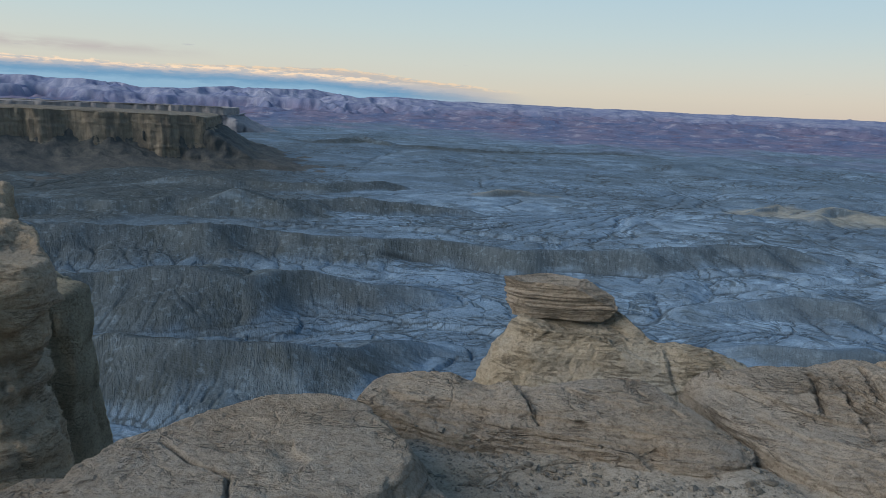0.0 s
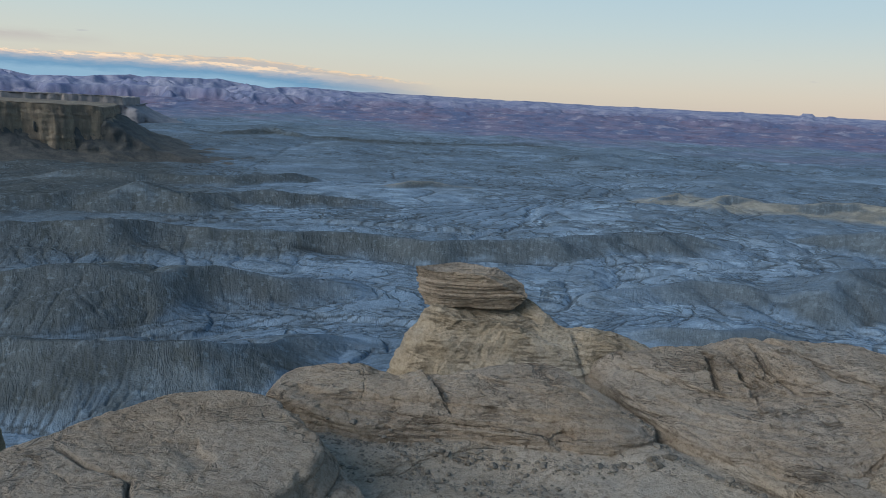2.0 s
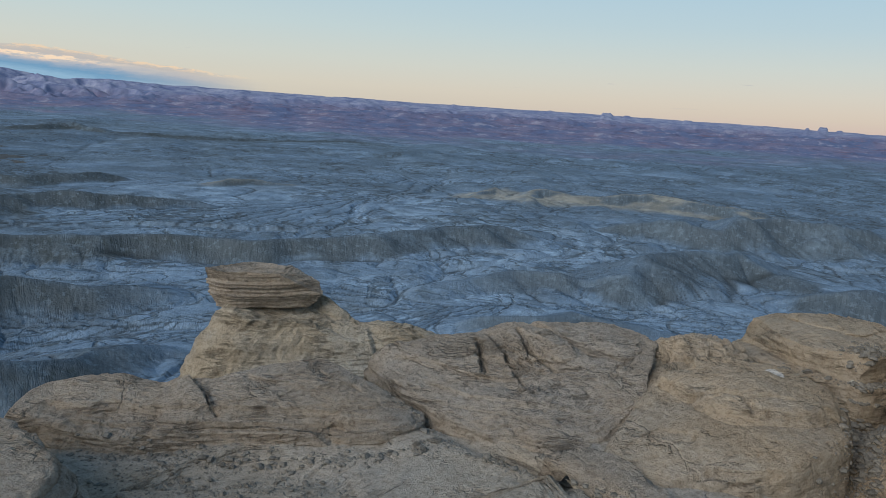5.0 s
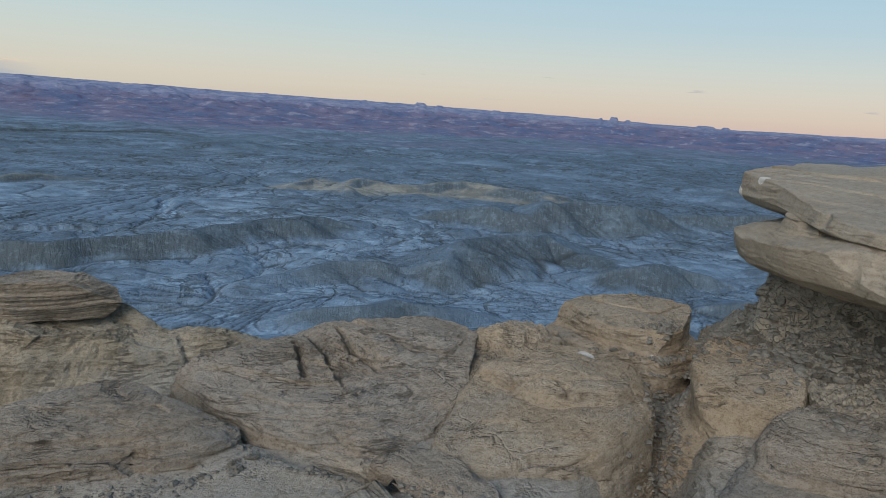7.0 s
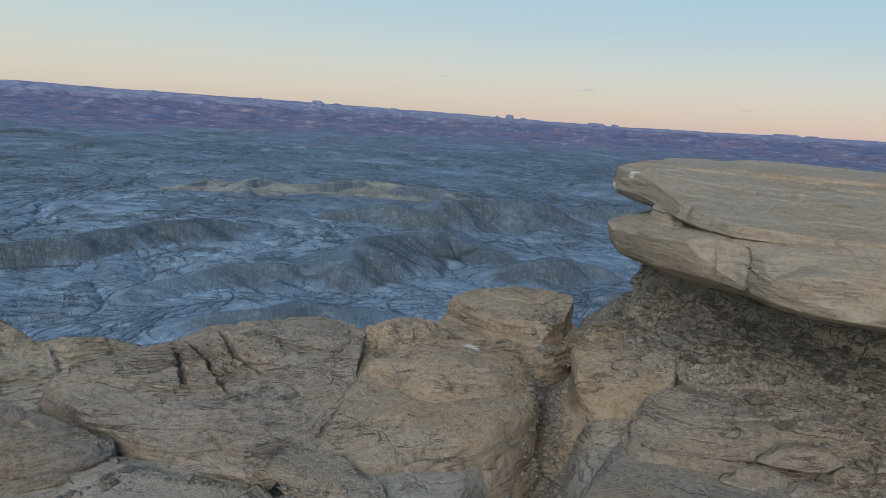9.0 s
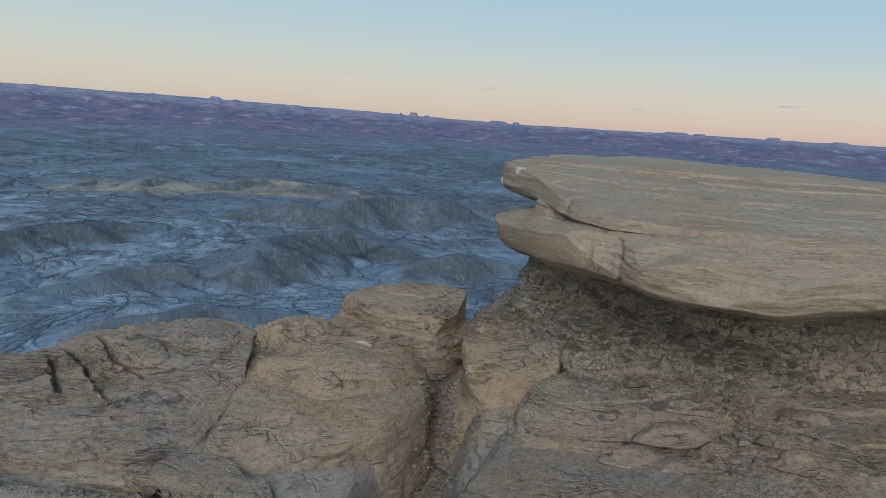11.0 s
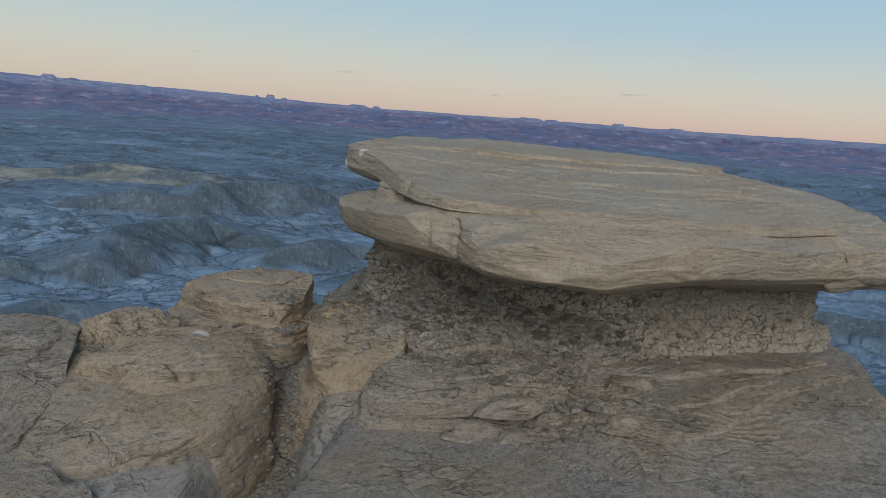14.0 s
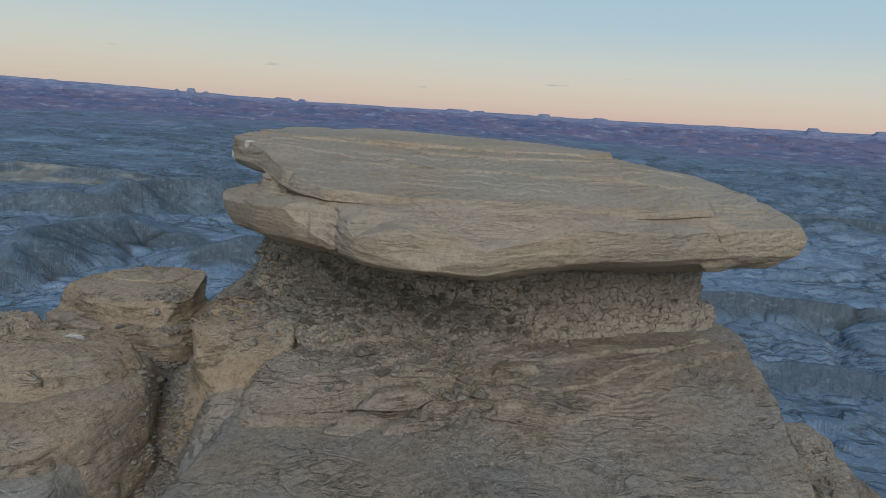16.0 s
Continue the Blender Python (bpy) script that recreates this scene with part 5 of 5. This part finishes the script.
rock("slab", [(2.22, 3.03, -0.09), (2.45, 3.05, -0.07), (2.58, 2.88, -0.06), (2.63, 2.62, -0.07), (2.6, 2.44, -0.09), (2.42, 2.42, -0.11), (2.3, 2.62, -0.12), (2.24, 2.85, -0.11)],
     -0.3, STONE, "small flat sandstone slab wedged between boulders", "slab", seed=52, dome=0.02, edge=0.02, rough=0.010, n=240, rt=60, rs=16, chips=8, chip=0.03)
nk = rock("mudstone_neck", [(5.25, 2.85, 0.76), (5.9, 2.8, 0.8), (6.5, 2.0, 0.85), (6.9, 0.8, 0.9), (6.98, 0.05, 0.9), (6.74, -0.14, 0.9), (6.35, 0.14, 0.88), (5.85, 0.55, 0.86), (5.42, 1.1, 0.84), (5.18, 1.55, 0.82), (5.06, 1.98, 0.78), (5.1, 2.45, 0.74)],
     -0.05, CLAY, "crumbling cracked mudstone neck under the balanced rock", "mudstone", seed=10, rug=0.0, dome=0.1, edge=0.03, profile=[(0, 0), (-0.02, 0.25), (0.0, 0.45), (0.06, 0.6), (0.16, 0.75), (0.28, 1)],
     rough=0.05, strata=0.02, bed=9, chips=0, terrace=0, n=820, rt=14, rs=140, clods=0.026, clod_size=0.07)
rock("lump", [(6.3, 0.12, 0.38), (6.5, 0.06, 0.42), (6.72, -0.06, 0.42), (6.9, -0.2, 0.4), (6.75, -0.32, 0.36), (6.5, -0.22, 0.38), (6.32, -0.04, 0.36)],
     0.12, CLAY, "rounded mudstone lump", parent=nk, seed=54, rug=0.0, dome=0.04, edge=0.07, rough=0.03, strata=0.01, n=260, rt=40, rs=30, chips=0, terrace=0, clods=0.02, clod_size=0.12,
     cracks=[([(6.62, 0.1), (6.66, -0.1), (6.62, -0.4)], 0.025, 0.07)])
spill = sheet((5.65, 3.4, 0.15), (5.2, 3.35, -0.02), (4.95, 3.1, -0.05), (5.1, 2.95, 0.12), (4.78, 2.3, 0.25), (4.62, 1.95, 0.19), (4.88, 1.6, 0.27), (4.97, 1.25, 0.27), (5.1, 0.95, 0.26), (5.5, 0.68, 0.26), (5.6, 0.9, 0.42), (5.3, 1.45, 0.5), (5.15, 2.0, 0.55), (5.12, 2.56, 0.33), (5.3, 2.8, 0.5), (5.0, 1.75, 0.42))
spilt = rock("debris_slope", [(5.7, 3.45), (5.2, 3.4), (4.93, 3.12), (4.95, 2.85), (4.76, 2.3), (4.6, 1.95), (4.86, 1.6), (4.95, 1.25), (5.08, 0.95), (5.5, 0.66), (5.65, 0.9), (5.35, 1.5), (5.25, 2.0), (5.45, 2.7)],
     -0.1, DEBRIS, "slope of crumbled mudstone clods under the overhang", "debris", seed=53, rug=0.0, dome=0.0, height=spill, edge=0.03, rough=0.03, strata=0.0, n=560, rt=110, rs=12, chips=0, terrace=0, clods=0.02, clod_size=0.036)
h = thing("balanced_rock", "huge flat sandstone cap rock balanced on mudstone", "rock")
belly = sheet((4.63, 2.65, 1.05), (4.9, 2.72, 1.09), (5.24, 2.76, 1.12), (4.6, 2.2, 1.14), (4.45, 2.0, 1.165), (4.28, 1.67, 1.165), (4.05, 1.37, 1.08), (4.1, 1.05, 1.07), (4.25, 0.74, 1.03), (4.61, 0.93, 1.205), (4.45, 1.2, 1.185), (4.84, 0.49, 1.195), (5.2, -0.02, 1.09), (5.75, -0.43, 1.1), (5.7, -0.1, 1.17),
              (6.25, -0.84, 1.1), (6.5, 0.0, 1.27), (6.62, -0.5, 1.2), (6.5, 1.5, 1.3), (5.5, 1.5, 1.28), (5.6, 2.95, 1.12), (6.5, 2.3, 1.2), (4.4, 2.3, 1.08), (4.2, 1.8, 1.13))
rock("lower_bed", [(4.64, 2.7), (4.95, 2.95), (5.6, 2.95), (6.5, 2.3), (6.9, 1.2), (6.88, 0.0), (6.64, -0.6), (6.27, -0.86), (5.75, -0.45), (5.2, -0.03), (4.7, 0.33), (4.25, 0.72), (4.09, 1.05), (4.05, 1.4), (4.19, 1.85), (4.4, 2.32)],
     0.70, STONE_PALE, parent=h, seed=11, rug=0.003, dome=0.0, height=belly, edge=0.012, profile=[(0, 0), (-0.02, 0.25), (-0.06, 0.45), (-0.15, 0.58), (-0.55, 0.83), (-1.0, 1)], rough=0.014, strata=0.006, bed=7, n=760, rt=110, rs=70, chips=12, chip=0.07, round_=0.2, terrace=0.022, wig=0.25,
     cuts=[((4.1, 1.15, 0.98), (-0.95, -0.3, -0.1), 0.5), ((4.45, 0.56, 0.98), (-0.6, -0.72, -0.25), 0.4), ((5.1, 0.06, 1.0), (-0.6, -0.75, -0.2), 0.6)],
     steps=[([(6.2, -0.6), (5.7, -0.2), (5.2, 0.2), (4.75, 0.6), (4.5, 1.0)], -0.012, 0.2)],
     cracks=[([(4.1, 1.55), (4.25, 1.62), (4.3, 1.75)], 0.012, 0.03), ([(4.0, 1.1), (4.3, 0.62), (4.7, 0.25)], 0.008, 0.0)])
roof = sheet((5.28, 3.1, 1.43), (5.0, 2.7, 1.38), (4.6, 2.2, 1.29), (4.45, 2.0, 1.26), (4.28, 1.67, 1.24), (4.4, 1.3, 1.228), (4.62, 0.93, 1.232), (4.84, 0.49, 1.212), (5.3, 0.05, 1.195), (5.8, -0.28, 1.195), (6.25, -0.55, 1.2), (6.6, -0.5, 1.235), (6.8, 0.0, 1.36), (6.85, 0.6, 1.42),
             (6.7, 1.4, 1.46), (6.4, 2.6, 1.49), (5.8, 3.1, 1.48), (6.03, 0.56, 1.41), (5.3, 1.5, 1.37), (5.6, 2.3, 1.45), (5.45, 2.95, 1.465))
rock("upper_bed", [(5.26, 3.12), (5.75, 3.14), (6.4, 2.62), (6.75, 1.35), (6.87, 0.6), (6.82, -0.02), (6.62, -0.52), (6.28, -0.57), (5.8, -0.26), (5.3, 0.08), (4.84, 0.5), (4.62, 0.9), (4.4, 1.3), (4.28, 1.68), (4.45, 2.02), (4.6, 2.22), (5.0, 2.7)],
     1.12, STONE_PALE, parent=h, seed=31, rug=0.002, dome=0.0, height=roof, centre=(5.6, 1.2, 1.4), edge=0.014, profile=[(0, 0), (0.02, 0.5), (-0.02, 0.66), (-0.12, 0.78), (-0.4, 1)], rough=0.008, strata=0.008, bed=9, n=700, rt=150, rs=30, chips=10, chip=0.04, round_=0.12, terrace=0.018, wig=0.3, dip=(0.05, 0.03),
     steps=[([(6.3, -0.2), (5.9, 0.1), (5.4, 0.7), (5.1, 1.3), (4.9, 2.0)], -0.012, 0.25), ([(6.6, -0.1), (6.2, 0.4), (5.7, 1.1), (5.4, 1.8)], -0.012, 0.25), ([(6.72, -0.44), (6.55, -0.36), (6.45, -0.28)], 0.02, 0.2)],
     cracks=[([(4.55, 0.98), (4.62, 0.9)], 0.014, 0.02), ([(4.86, 0.62), (4.95, 0.52)], 0.012, 0.02), ([(5.0, 2.1), (5.3, 1.3), (5.6, 0.6), (6.0, 0.0)], 0.008, 0.008), ([(5.5, 0.25), (5.6, 0.18)], 0.01, 0.015)])
rock("top_bed", [(5.42, 3.02, 1.48), (5.85, 3.0, 1.505), (6.38, 2.5, 1.525), (6.66, 1.4, 1.51), (6.82, 0.62, 1.475), (6.4, 0.7, 1.46), (5.95, 1.25, 1.455), (5.6, 1.9, 1.465), (5.36, 2.6, 1.465)],
     1.36, STONE_PALE, parent=h, seed=32, rug=0.002, dome=0.005, edge=0.008, rough=0.006, strata=0.008, bed=30, n=320, rt=50, rs=10, chips=8, chip=0.03, round_=0.1, terrace=0)
rock("knob", [(5.62, -0.22, 1.0), (5.95, -0.52, 1.02), (6.24, -0.78, 1.02), (6.5, -0.66, 1.02), (6.5, -0.2, 1.0), (6.1, -0.05, 1.0)],
     0.8, STONE_PALE, parent=h, seed=33, rug=0.003, dome=0.02, edge=0.03, profile=[(0, 0), (0.0, 0.4), (-0.06, 0.75), (-0.16, 1)], rough=0.012, strata=0.008, bed=8, n=240, rt=20, rs=24, chips=6, chip=0.04, terrace=0)
rock("crook", [(4.62, 2.3, 1.22), (4.75, 2.5, 1.22), (5.05, 2.6, 1.24), (5.15, 2.4, 1.26), (4.8, 2.05, 1.26), (4.58, 2.1, 1.25)],
     1.08, STONE_PALE, parent=h, seed=34, rug=0.003, dome=0.0, edge=0.02, profile=[(0, 0), (0.02, 0.5), (0.06, 1)], rough=0.012, strata=0.012, bed=12, n=160, rt=12, rs=20, chips=8, chip=0.05, terrace=0)
ho = thing("hoodoo", "small hoodoo with a layered cap on an eroded pedestal", "hoodoo")
rock("cap", [(0.66, 7.62, -0.05), (1.2, 7.85, -0.05), (1.6, 7.72, -0.08), (1.86, 7.5, -0.2), (1.84, 7.35, -0.3), (1.4, 7.3, -0.08), (0.86, 7.4, -0.05)],
     -0.46, STONE, "layered sandstone cap", parent=ho, seed=12, dome=0.0, edge=0.02, profile=[(0, 0), (-0.03, 0.4), (-0.07, 0.7), (-0.14, 1)], rough=0.012, strata=0.014, bed=30, chips=3, chip=0.03, round_=0.12, n=380, rt=60, rs=60, power=3, terrace=0.014)
rock("pedestal", [(0.84, 7.45, -0.4), (1.05, 7.75, -0.36), (1.6, 7.78, -0.36), (1.92, 7.55, -0.38), (2.2, 7.45, -0.56), (2.6, 7.4, -0.69), (3.1, 7.3, -0.78), (3.34, 7.05, -0.86), (2.9, 6.98, -0.84), (2.1, 7.02, -0.72), (1.5, 7.12, -0.55), (1.05, 7.2, -0.5)],
     -8, STONE_PED, parent=ho, seed=13, rug=0.006, dome=0.0, edge=0.05, profile=[(0, 0), (0.1, 0.02), (0.3, 0.06), (0.55, 0.14), (1.2, 0.5), (2, 1)], rough=0.03, n=620, rs=240, strata=0.012, bed=16, chips=4, clods=0.009, clod_size=0.045)
tower = rock("cliff_tower", [(-3.5, 6.15, 0.2), (-3.72, 5.72, 0.25), (-4.5, 5.5, 0.35), (-6, 5.6, 0.4), (-6.2, 8.6, 0.7), (-5.05, 8.3, 0.6), (-4.6, 7.6, 0.45), (-3.8, 6.7, 0.42)],
     -9, STONE_WARM, "broken sandstone cliff tower", "cliff", seed=14, rug=0.012, dome=0.1, edge=0.12, rough=0.10, strata=0.06, bed=7, rs=180, n=420, chips=12, chip=0.12, profile=[(0, 0), (0.05, 0.015), (0.05, 0.035), (-0.08, 0.06), (-0.2, 0.105), (-0.12, 0.15), (0.05, 0.21), (0.1, 0.3), (0.2, 1)])
rock("ledge", [(-3.44, 6.12, 0.2), (-3.66, 5.66, 0.24), (-4.4, 5.4, 0.3), (-5.4, 5.5, 0.34), (-4.9, 7.0, 0.36), (-3.8, 6.62, 0.26)],
     -0.36, STONE_WARM, parent=tower, seed=16, rug=0.008, dome=0.02, edge=0.05, rough=0.03, strata=0.02, bed=9, n=300, rt=40, rs=40, chips=8, chip=0.1, profile=[(0, 0), (0.06, 0.3), (0.04, 0.55), (-0.12, 0.8), (-0.3, 1)])
rock("cliff_tower", [(-5.5, 10.75, -1.2), (-6.1, 9.9, -1.2), (-9, 10, -1), (-9, 13, -1.2), (-6.9, 12.6, -1.5)],
     -14, STONE_DARK, "dark fluted mudstone cliff column", "cliff", seed=15, dome=0.1, edge=0.1, rough=0.06, strata=0.03, bed=4, rs=140, n=420, chips=6, chip=0.15, flute=0.25, flute_size=0.8, profile=[(0, 0), (0.1, 0.06), (0.22, 0.2), (0.6, 1)])


# table mountain beyond the near ridges: a wall of cliffs on a skirt of talus
def far_block(name, line, back, foot, mat, profile, seed, parent, flute, size, rs=50, strata=0.22, lumps=0.0):
    front = plan(line)
    tail = plan([(line[-1][0], line[-1][1] + back, line[-1][2]), (line[0][0], line[0][1] + back, line[0][2])])
    return rock(name, front + tail, foot, mat, parent=parent, seed=seed, rug=0, dome=1.0, edge=1.0, profile=profile, rough=0.3, strata=strata, bed=0.22,
                lumps=lumps, lump_size=28.0, n=900, rt=12, rs=rs, round_=0.15, chips=0, terrace=0, flute=flute, flute_size=size)


me_ = thing("mesa", "flat-topped tan mesa with fluted cliffs above dark talus", "mesa")
rim = np.random.default_rng(8)
edge_line = [(-60, 770, -11)]
for k in range(22):
    edge_line.append((-36 + k * 0.82, 746 + 3 * math.sin(k * 1.3) + rim.uniform(-4, 4), -12 - 0.08 * k + rim.uniform(-0.5, 0.5)))
edge_line += [(-18.5, 754, -14.6), (-18.3, 780, -15.4)]
far_block("cliff_face", edge_line, 260, -66, MESA, [(0, 0), (1, 0.22), (3, 0.26), (4, 0.6), (9, 1)], 21, me_, 3.0, 5.0, strata=0.7)
far_block("talus", [(-60, 775, -23), (-36, 752, -25), (-31, 754, -28), (-27, 752, -24), (-24, 754, -29), (-22.4, 752, -25), (-20.5, 754, -28), (-18.7, 758, -24), (-18.2, 785, -26)], 240, FLOOR, TALUS,
          [(0, 0), (24, 0.34), (52, 0.64), (95, 0.86), (170, 1)], 23, me_, 14.0, 13.0, strata=0.25, lumps=3.0)



me2 = thing("mesa", "low distant tan mesa behind the fluted cliffs", "mesa")
far_block("cliff_face", [(-60, 1500, -14), (-36, 1500, -16), (-24.6, 1500, -13), (-17.6, 1500, -9), (-17.0, 1510, -12)], 300, -34, MESA_HAZED, [(0, 0), (2, 0.5), (6, 1)], 24, me2, 9.0, 22.0)
far_block("talus", [(-60, 1490, -26), (-36, 1490, -27), (-24.6, 1490, -26), (-17.0, 1490, -25), (-16.6, 1520, -26)], 310, FLOOR, TALUS_HAZED, [(0, 0), (20, 0.3), (60, 0.7), (130, 1)], 25, me2, 18.0, 30.0, strata=0.2, lumps=3.0)


# far lower ledge at the end of the outcrop
rock("boulder", [(6.4, -0.85, -0.3), (6.5, -1.15, -0.4), (5.9, -1.5, -0.5), (5.2, -1.45, -0.55), (5.1, -1.15, -0.5), (5.7, -0.95, -0.4)],
     -1.6, STONE, "weathered sandstone boulder below the outcrop's rim", "boulder", seed=41, dome=0.04, edge=0.08, rough=0.04, n=220, rt=36, rs=40)

# ---------------------------------------------------------------- loose stones
from mathutils.bvhtree import BVHTree

bpy.context.view_layer.update()
GROUND = []
for ob in list(scene.objects):
    if ob.type == "MESH" and ob.name.split(".")[0] in ("cliff", "outcrop", "mudstone_neck", "debris_slope", "slab", "lower_bed", "upper_bed", "boulder"):
        me = ob.data
        vs = np.empty(len(me.vertices) * 3, np.float32)
        me.vertices.foreach_get("co", vs)
        vs = vs.reshape(-1, 3)
        tot = np.empty(len(me.polygons), np.int32)
        me.polygons.foreach_get("loop_total", tot)
        li = np.empty(len(me.loops), np.int32)
        me.loops.foreach_get("vertex_index", li)
        quads = li[:4 * int((tot == 4).sum())].reshape(-1, 4)
        v0 = vs[quads[:, 0]]
        quads = quads[(v0[:, 0] > -1) & (v0[:, 0] < 7) & (v0[:, 1] > 0) & (v0[:, 1] < 4.6) & (v0[:, 2] > -0.8)]
        used, quads = np.unique(quads, return_inverse=True)
        GROUND.append(BVHTree.FromPolygons(vs[used].tolist(), quads.reshape(-1, 4).tolist()))


def ground_at(x, y, below=0.6):
    hits = [t.ray_cast(Vector((x, y, below)), Vector((0, 0, -1)))[0] for t in GROUND]
    zs = [h.z for h in hits if h is not None]
    return max(zs) if zs else None


ICO_V = []
for sx in (-1, 1):
    for sy in (-1.618, 1.618):
        ICO_V += [(0, sx, sy), (sx, sy, 0), (sy, 0, sx)]
ICO_V = np.array(ICO_V, float) / 1.9
bm = bmesh.new()
for v in ICO_V:
    bm.verts.new(v)
bmesh.ops.convex_hull(bm, input=bm.verts)
bm.verts.ensure_lookup_table()
ICO_F = np.array([[v.index for v in f.verts] for f in bm.faces])
bm.free()


def pebble(rng, size):
    """Places of one angular stone round its own middle."""
    v = ICO_V * (1 + rng.normal(0, 0.22, ICO_V.shape)) * (rng.uniform(0.7, 1.3), rng.uniform(0.7, 1.3), rng.uniform(0.35, 0.8))
    a = rng.uniform(0, 6.28)
    rot = np.array([[math.cos(a), -math.sin(a), 0], [math.sin(a), math.cos(a), 0], [0, 0, 1]])
    return (v @ rot.T) * size


def gravel(lines, seed):
    rng = np.random.default_rng(seed)
    vs, fs, count = [], [], 0
    for line, width, many, small, big in lines:
        pts = np.array(line, float)
        for _ in range(many):
            k = rng.integers(len(pts) - 1)
            u = rng.uniform()
            x, y = pts[k] * (1 - u) + pts[k + 1] * u + rng.normal(0, width, 2)
            z = ground_at(x, y)
            if z is None:
                continue
            size = small * (big / small) ** (rng.uniform() ** 2.2)
            vs.append(pebble(rng, size) + (x, y, z + 0.2 * size))
            fs.append(ICO_F + 12 * count)
            count += 1
    me = bpy.data.meshes.new("gravel")
    me.from_pydata(np.concatenate(vs).tolist(), [], np.concatenate(fs).tolist())
    me.materials.append(RUBBLE)
    return tagged(new("gravel", me), "grey-brown broken stones and grit between the rocks", "gravel", kind="stuff")


gravel([(GULLY[:5], 0.06, 2200, 0.005, 0.032),
        ([(5.05, 2.75), (4.95, 2.2), (5.05, 1.7), (5.35, 1.2), (5.6, 0.8)], 0.16, 2200, 0.006, 0.045),
        ([(5.6, 0.8), (6.1, 0.2)], 0.1, 80, 0.005, 0.02),
        ([(5.1, 1.3), (4.75, 1.0), (4.45, 0.85), (4.1, 0.75), (3.6, 0.65)], 0.13, 700, 0.004, 0.02),
        ([(4.55, 1.9), (4.5, 1.4), (4.65, 1.0), (4.6, 0.6)], 0.16, 450, 0.005, 0.04),
        ([(4.1, 3.5), (4.5, 3.2), (5.0, 3.05), (5.6, 3.0)], 0.14, 800, 0.005, 0.035),
        ([(-0.1, 3.68), (0.3, 3.58), (0.7, 3.48), (1.2, 3.36), (1.7, 3.34)], 0.05, 340, 0.005, 0.026),
        ([(0.0, 3.45), (0.6, 3.2), (1.1, 3.15)], 0.12, 380, 0.004, 0.018),
        ([(1.55, 4.2), (1.68, 3.7), (1.85, 3.25), (2.2, 2.75), (2.6, 2.4)], 0.035, 260, 0.005, 0.024)], 3)

rng = np.random.default_rng(12)
STONES = [(4.71, 1.05, 0.045), (4.58, 0.8, 0.04), (4.63, 1.2, 0.04), (4.5, 0.7, 0.035), (4.42, 1.35, 0.05), (4.95, 1.1, 0.03), (4.35, 0.9, 0.03), (5.1, 1.55, 0.05), (5.05, 1.95, 0.06),
          (4.95, 2.15, 0.05), (4.35, 1.1, 0.03), (4.9, 2.6, 0.05), (5.0, 2.95, 0.05), (4.6, 3.15, 0.05), (4.3, 3.25, 0.04), (4.05, 2.55, 0.035), (3.9, 2.3, 0.035), (3.7, 2.15, 0.03),
          (1.6, 3.36, 0.03), (1.45, 3.36, 0.028), (1.72, 3.4, 0.035), (0.5, 3.52, 0.02), (5.35, 1.25, 0.05), (5.2, 1.4, 0.04), (4.8, 1.75, 0.05), (4.65, 1.6, 0.05), (5.7, 0.75, 0.03), (4.2, 2.75, 0.04)]
base = []
for k in range(4):
    v = pebble(rng, 1.0)
    bm = bmesh.new()
    vv = [bm.verts.new(q) for q in v]
    for f in ICO_F:
        bm.faces.new([vv[i] for i in f])
    bmesh.ops.subdivide_edges(bm, edges=bm.edges, cuts=1, use_grid_fill=True)
    for w in bm.verts:
        w.co += Vector(rng.normal(0, 0.05, 3))
    me = bpy.data.meshes.new("stone")
    bm.to_mesh(me)
    bm.free()
    me.materials.append(RUBBLE)
    base.append(me)
clod_mesh = []
for me in base:
    clod_mesh.append(me.copy())
    clod_mesh[-1].materials[0] = DEBRIS
for k, (x, y, size) in enumerate(STONES):
    z = ground_at(x, y)
    if z is None:
        continue
    ob = new("stone", base[k % 4])
    ob.matrix_world = pose(x, y, z + 0.3 * size, 0, 0, 57 * k) @ Matrix.Scale(size, 4)
    tagged(ob, "loose angular sandstone fragment lying on bare rock", "stone", "loose stones")

# clods of the debris slope, thickest along its foot
for k in range(190):
    along = rng.uniform(0, 5)
    line = np.array([(5.15, 3.0), (4.9, 2.5), (4.75, 2.05), (4.95, 1.6), (5.02, 1.25), (5.3, 0.85)])
    i = int(along)
    x, y = line[i] + (along - i) * (line[i + 1] - line[i]) + (abs(rng.normal(0.04, 0.13)), rng.normal(0.03, 0.06))
    z = ground_at(x, y)
    if z is None:
        continue
    size = 0.012 * 3.2 ** rng.uniform(0, 1.0)
    ob = new("clod", clod_mesh[k % 4])
    ob.matrix_world = pose(x, y, z + 0.3 * size, rng.uniform(-25, 25), rng.uniform(-25, 25), 61 * k) @ Matrix.Scale(size, 4)
    ob.parent = spilt
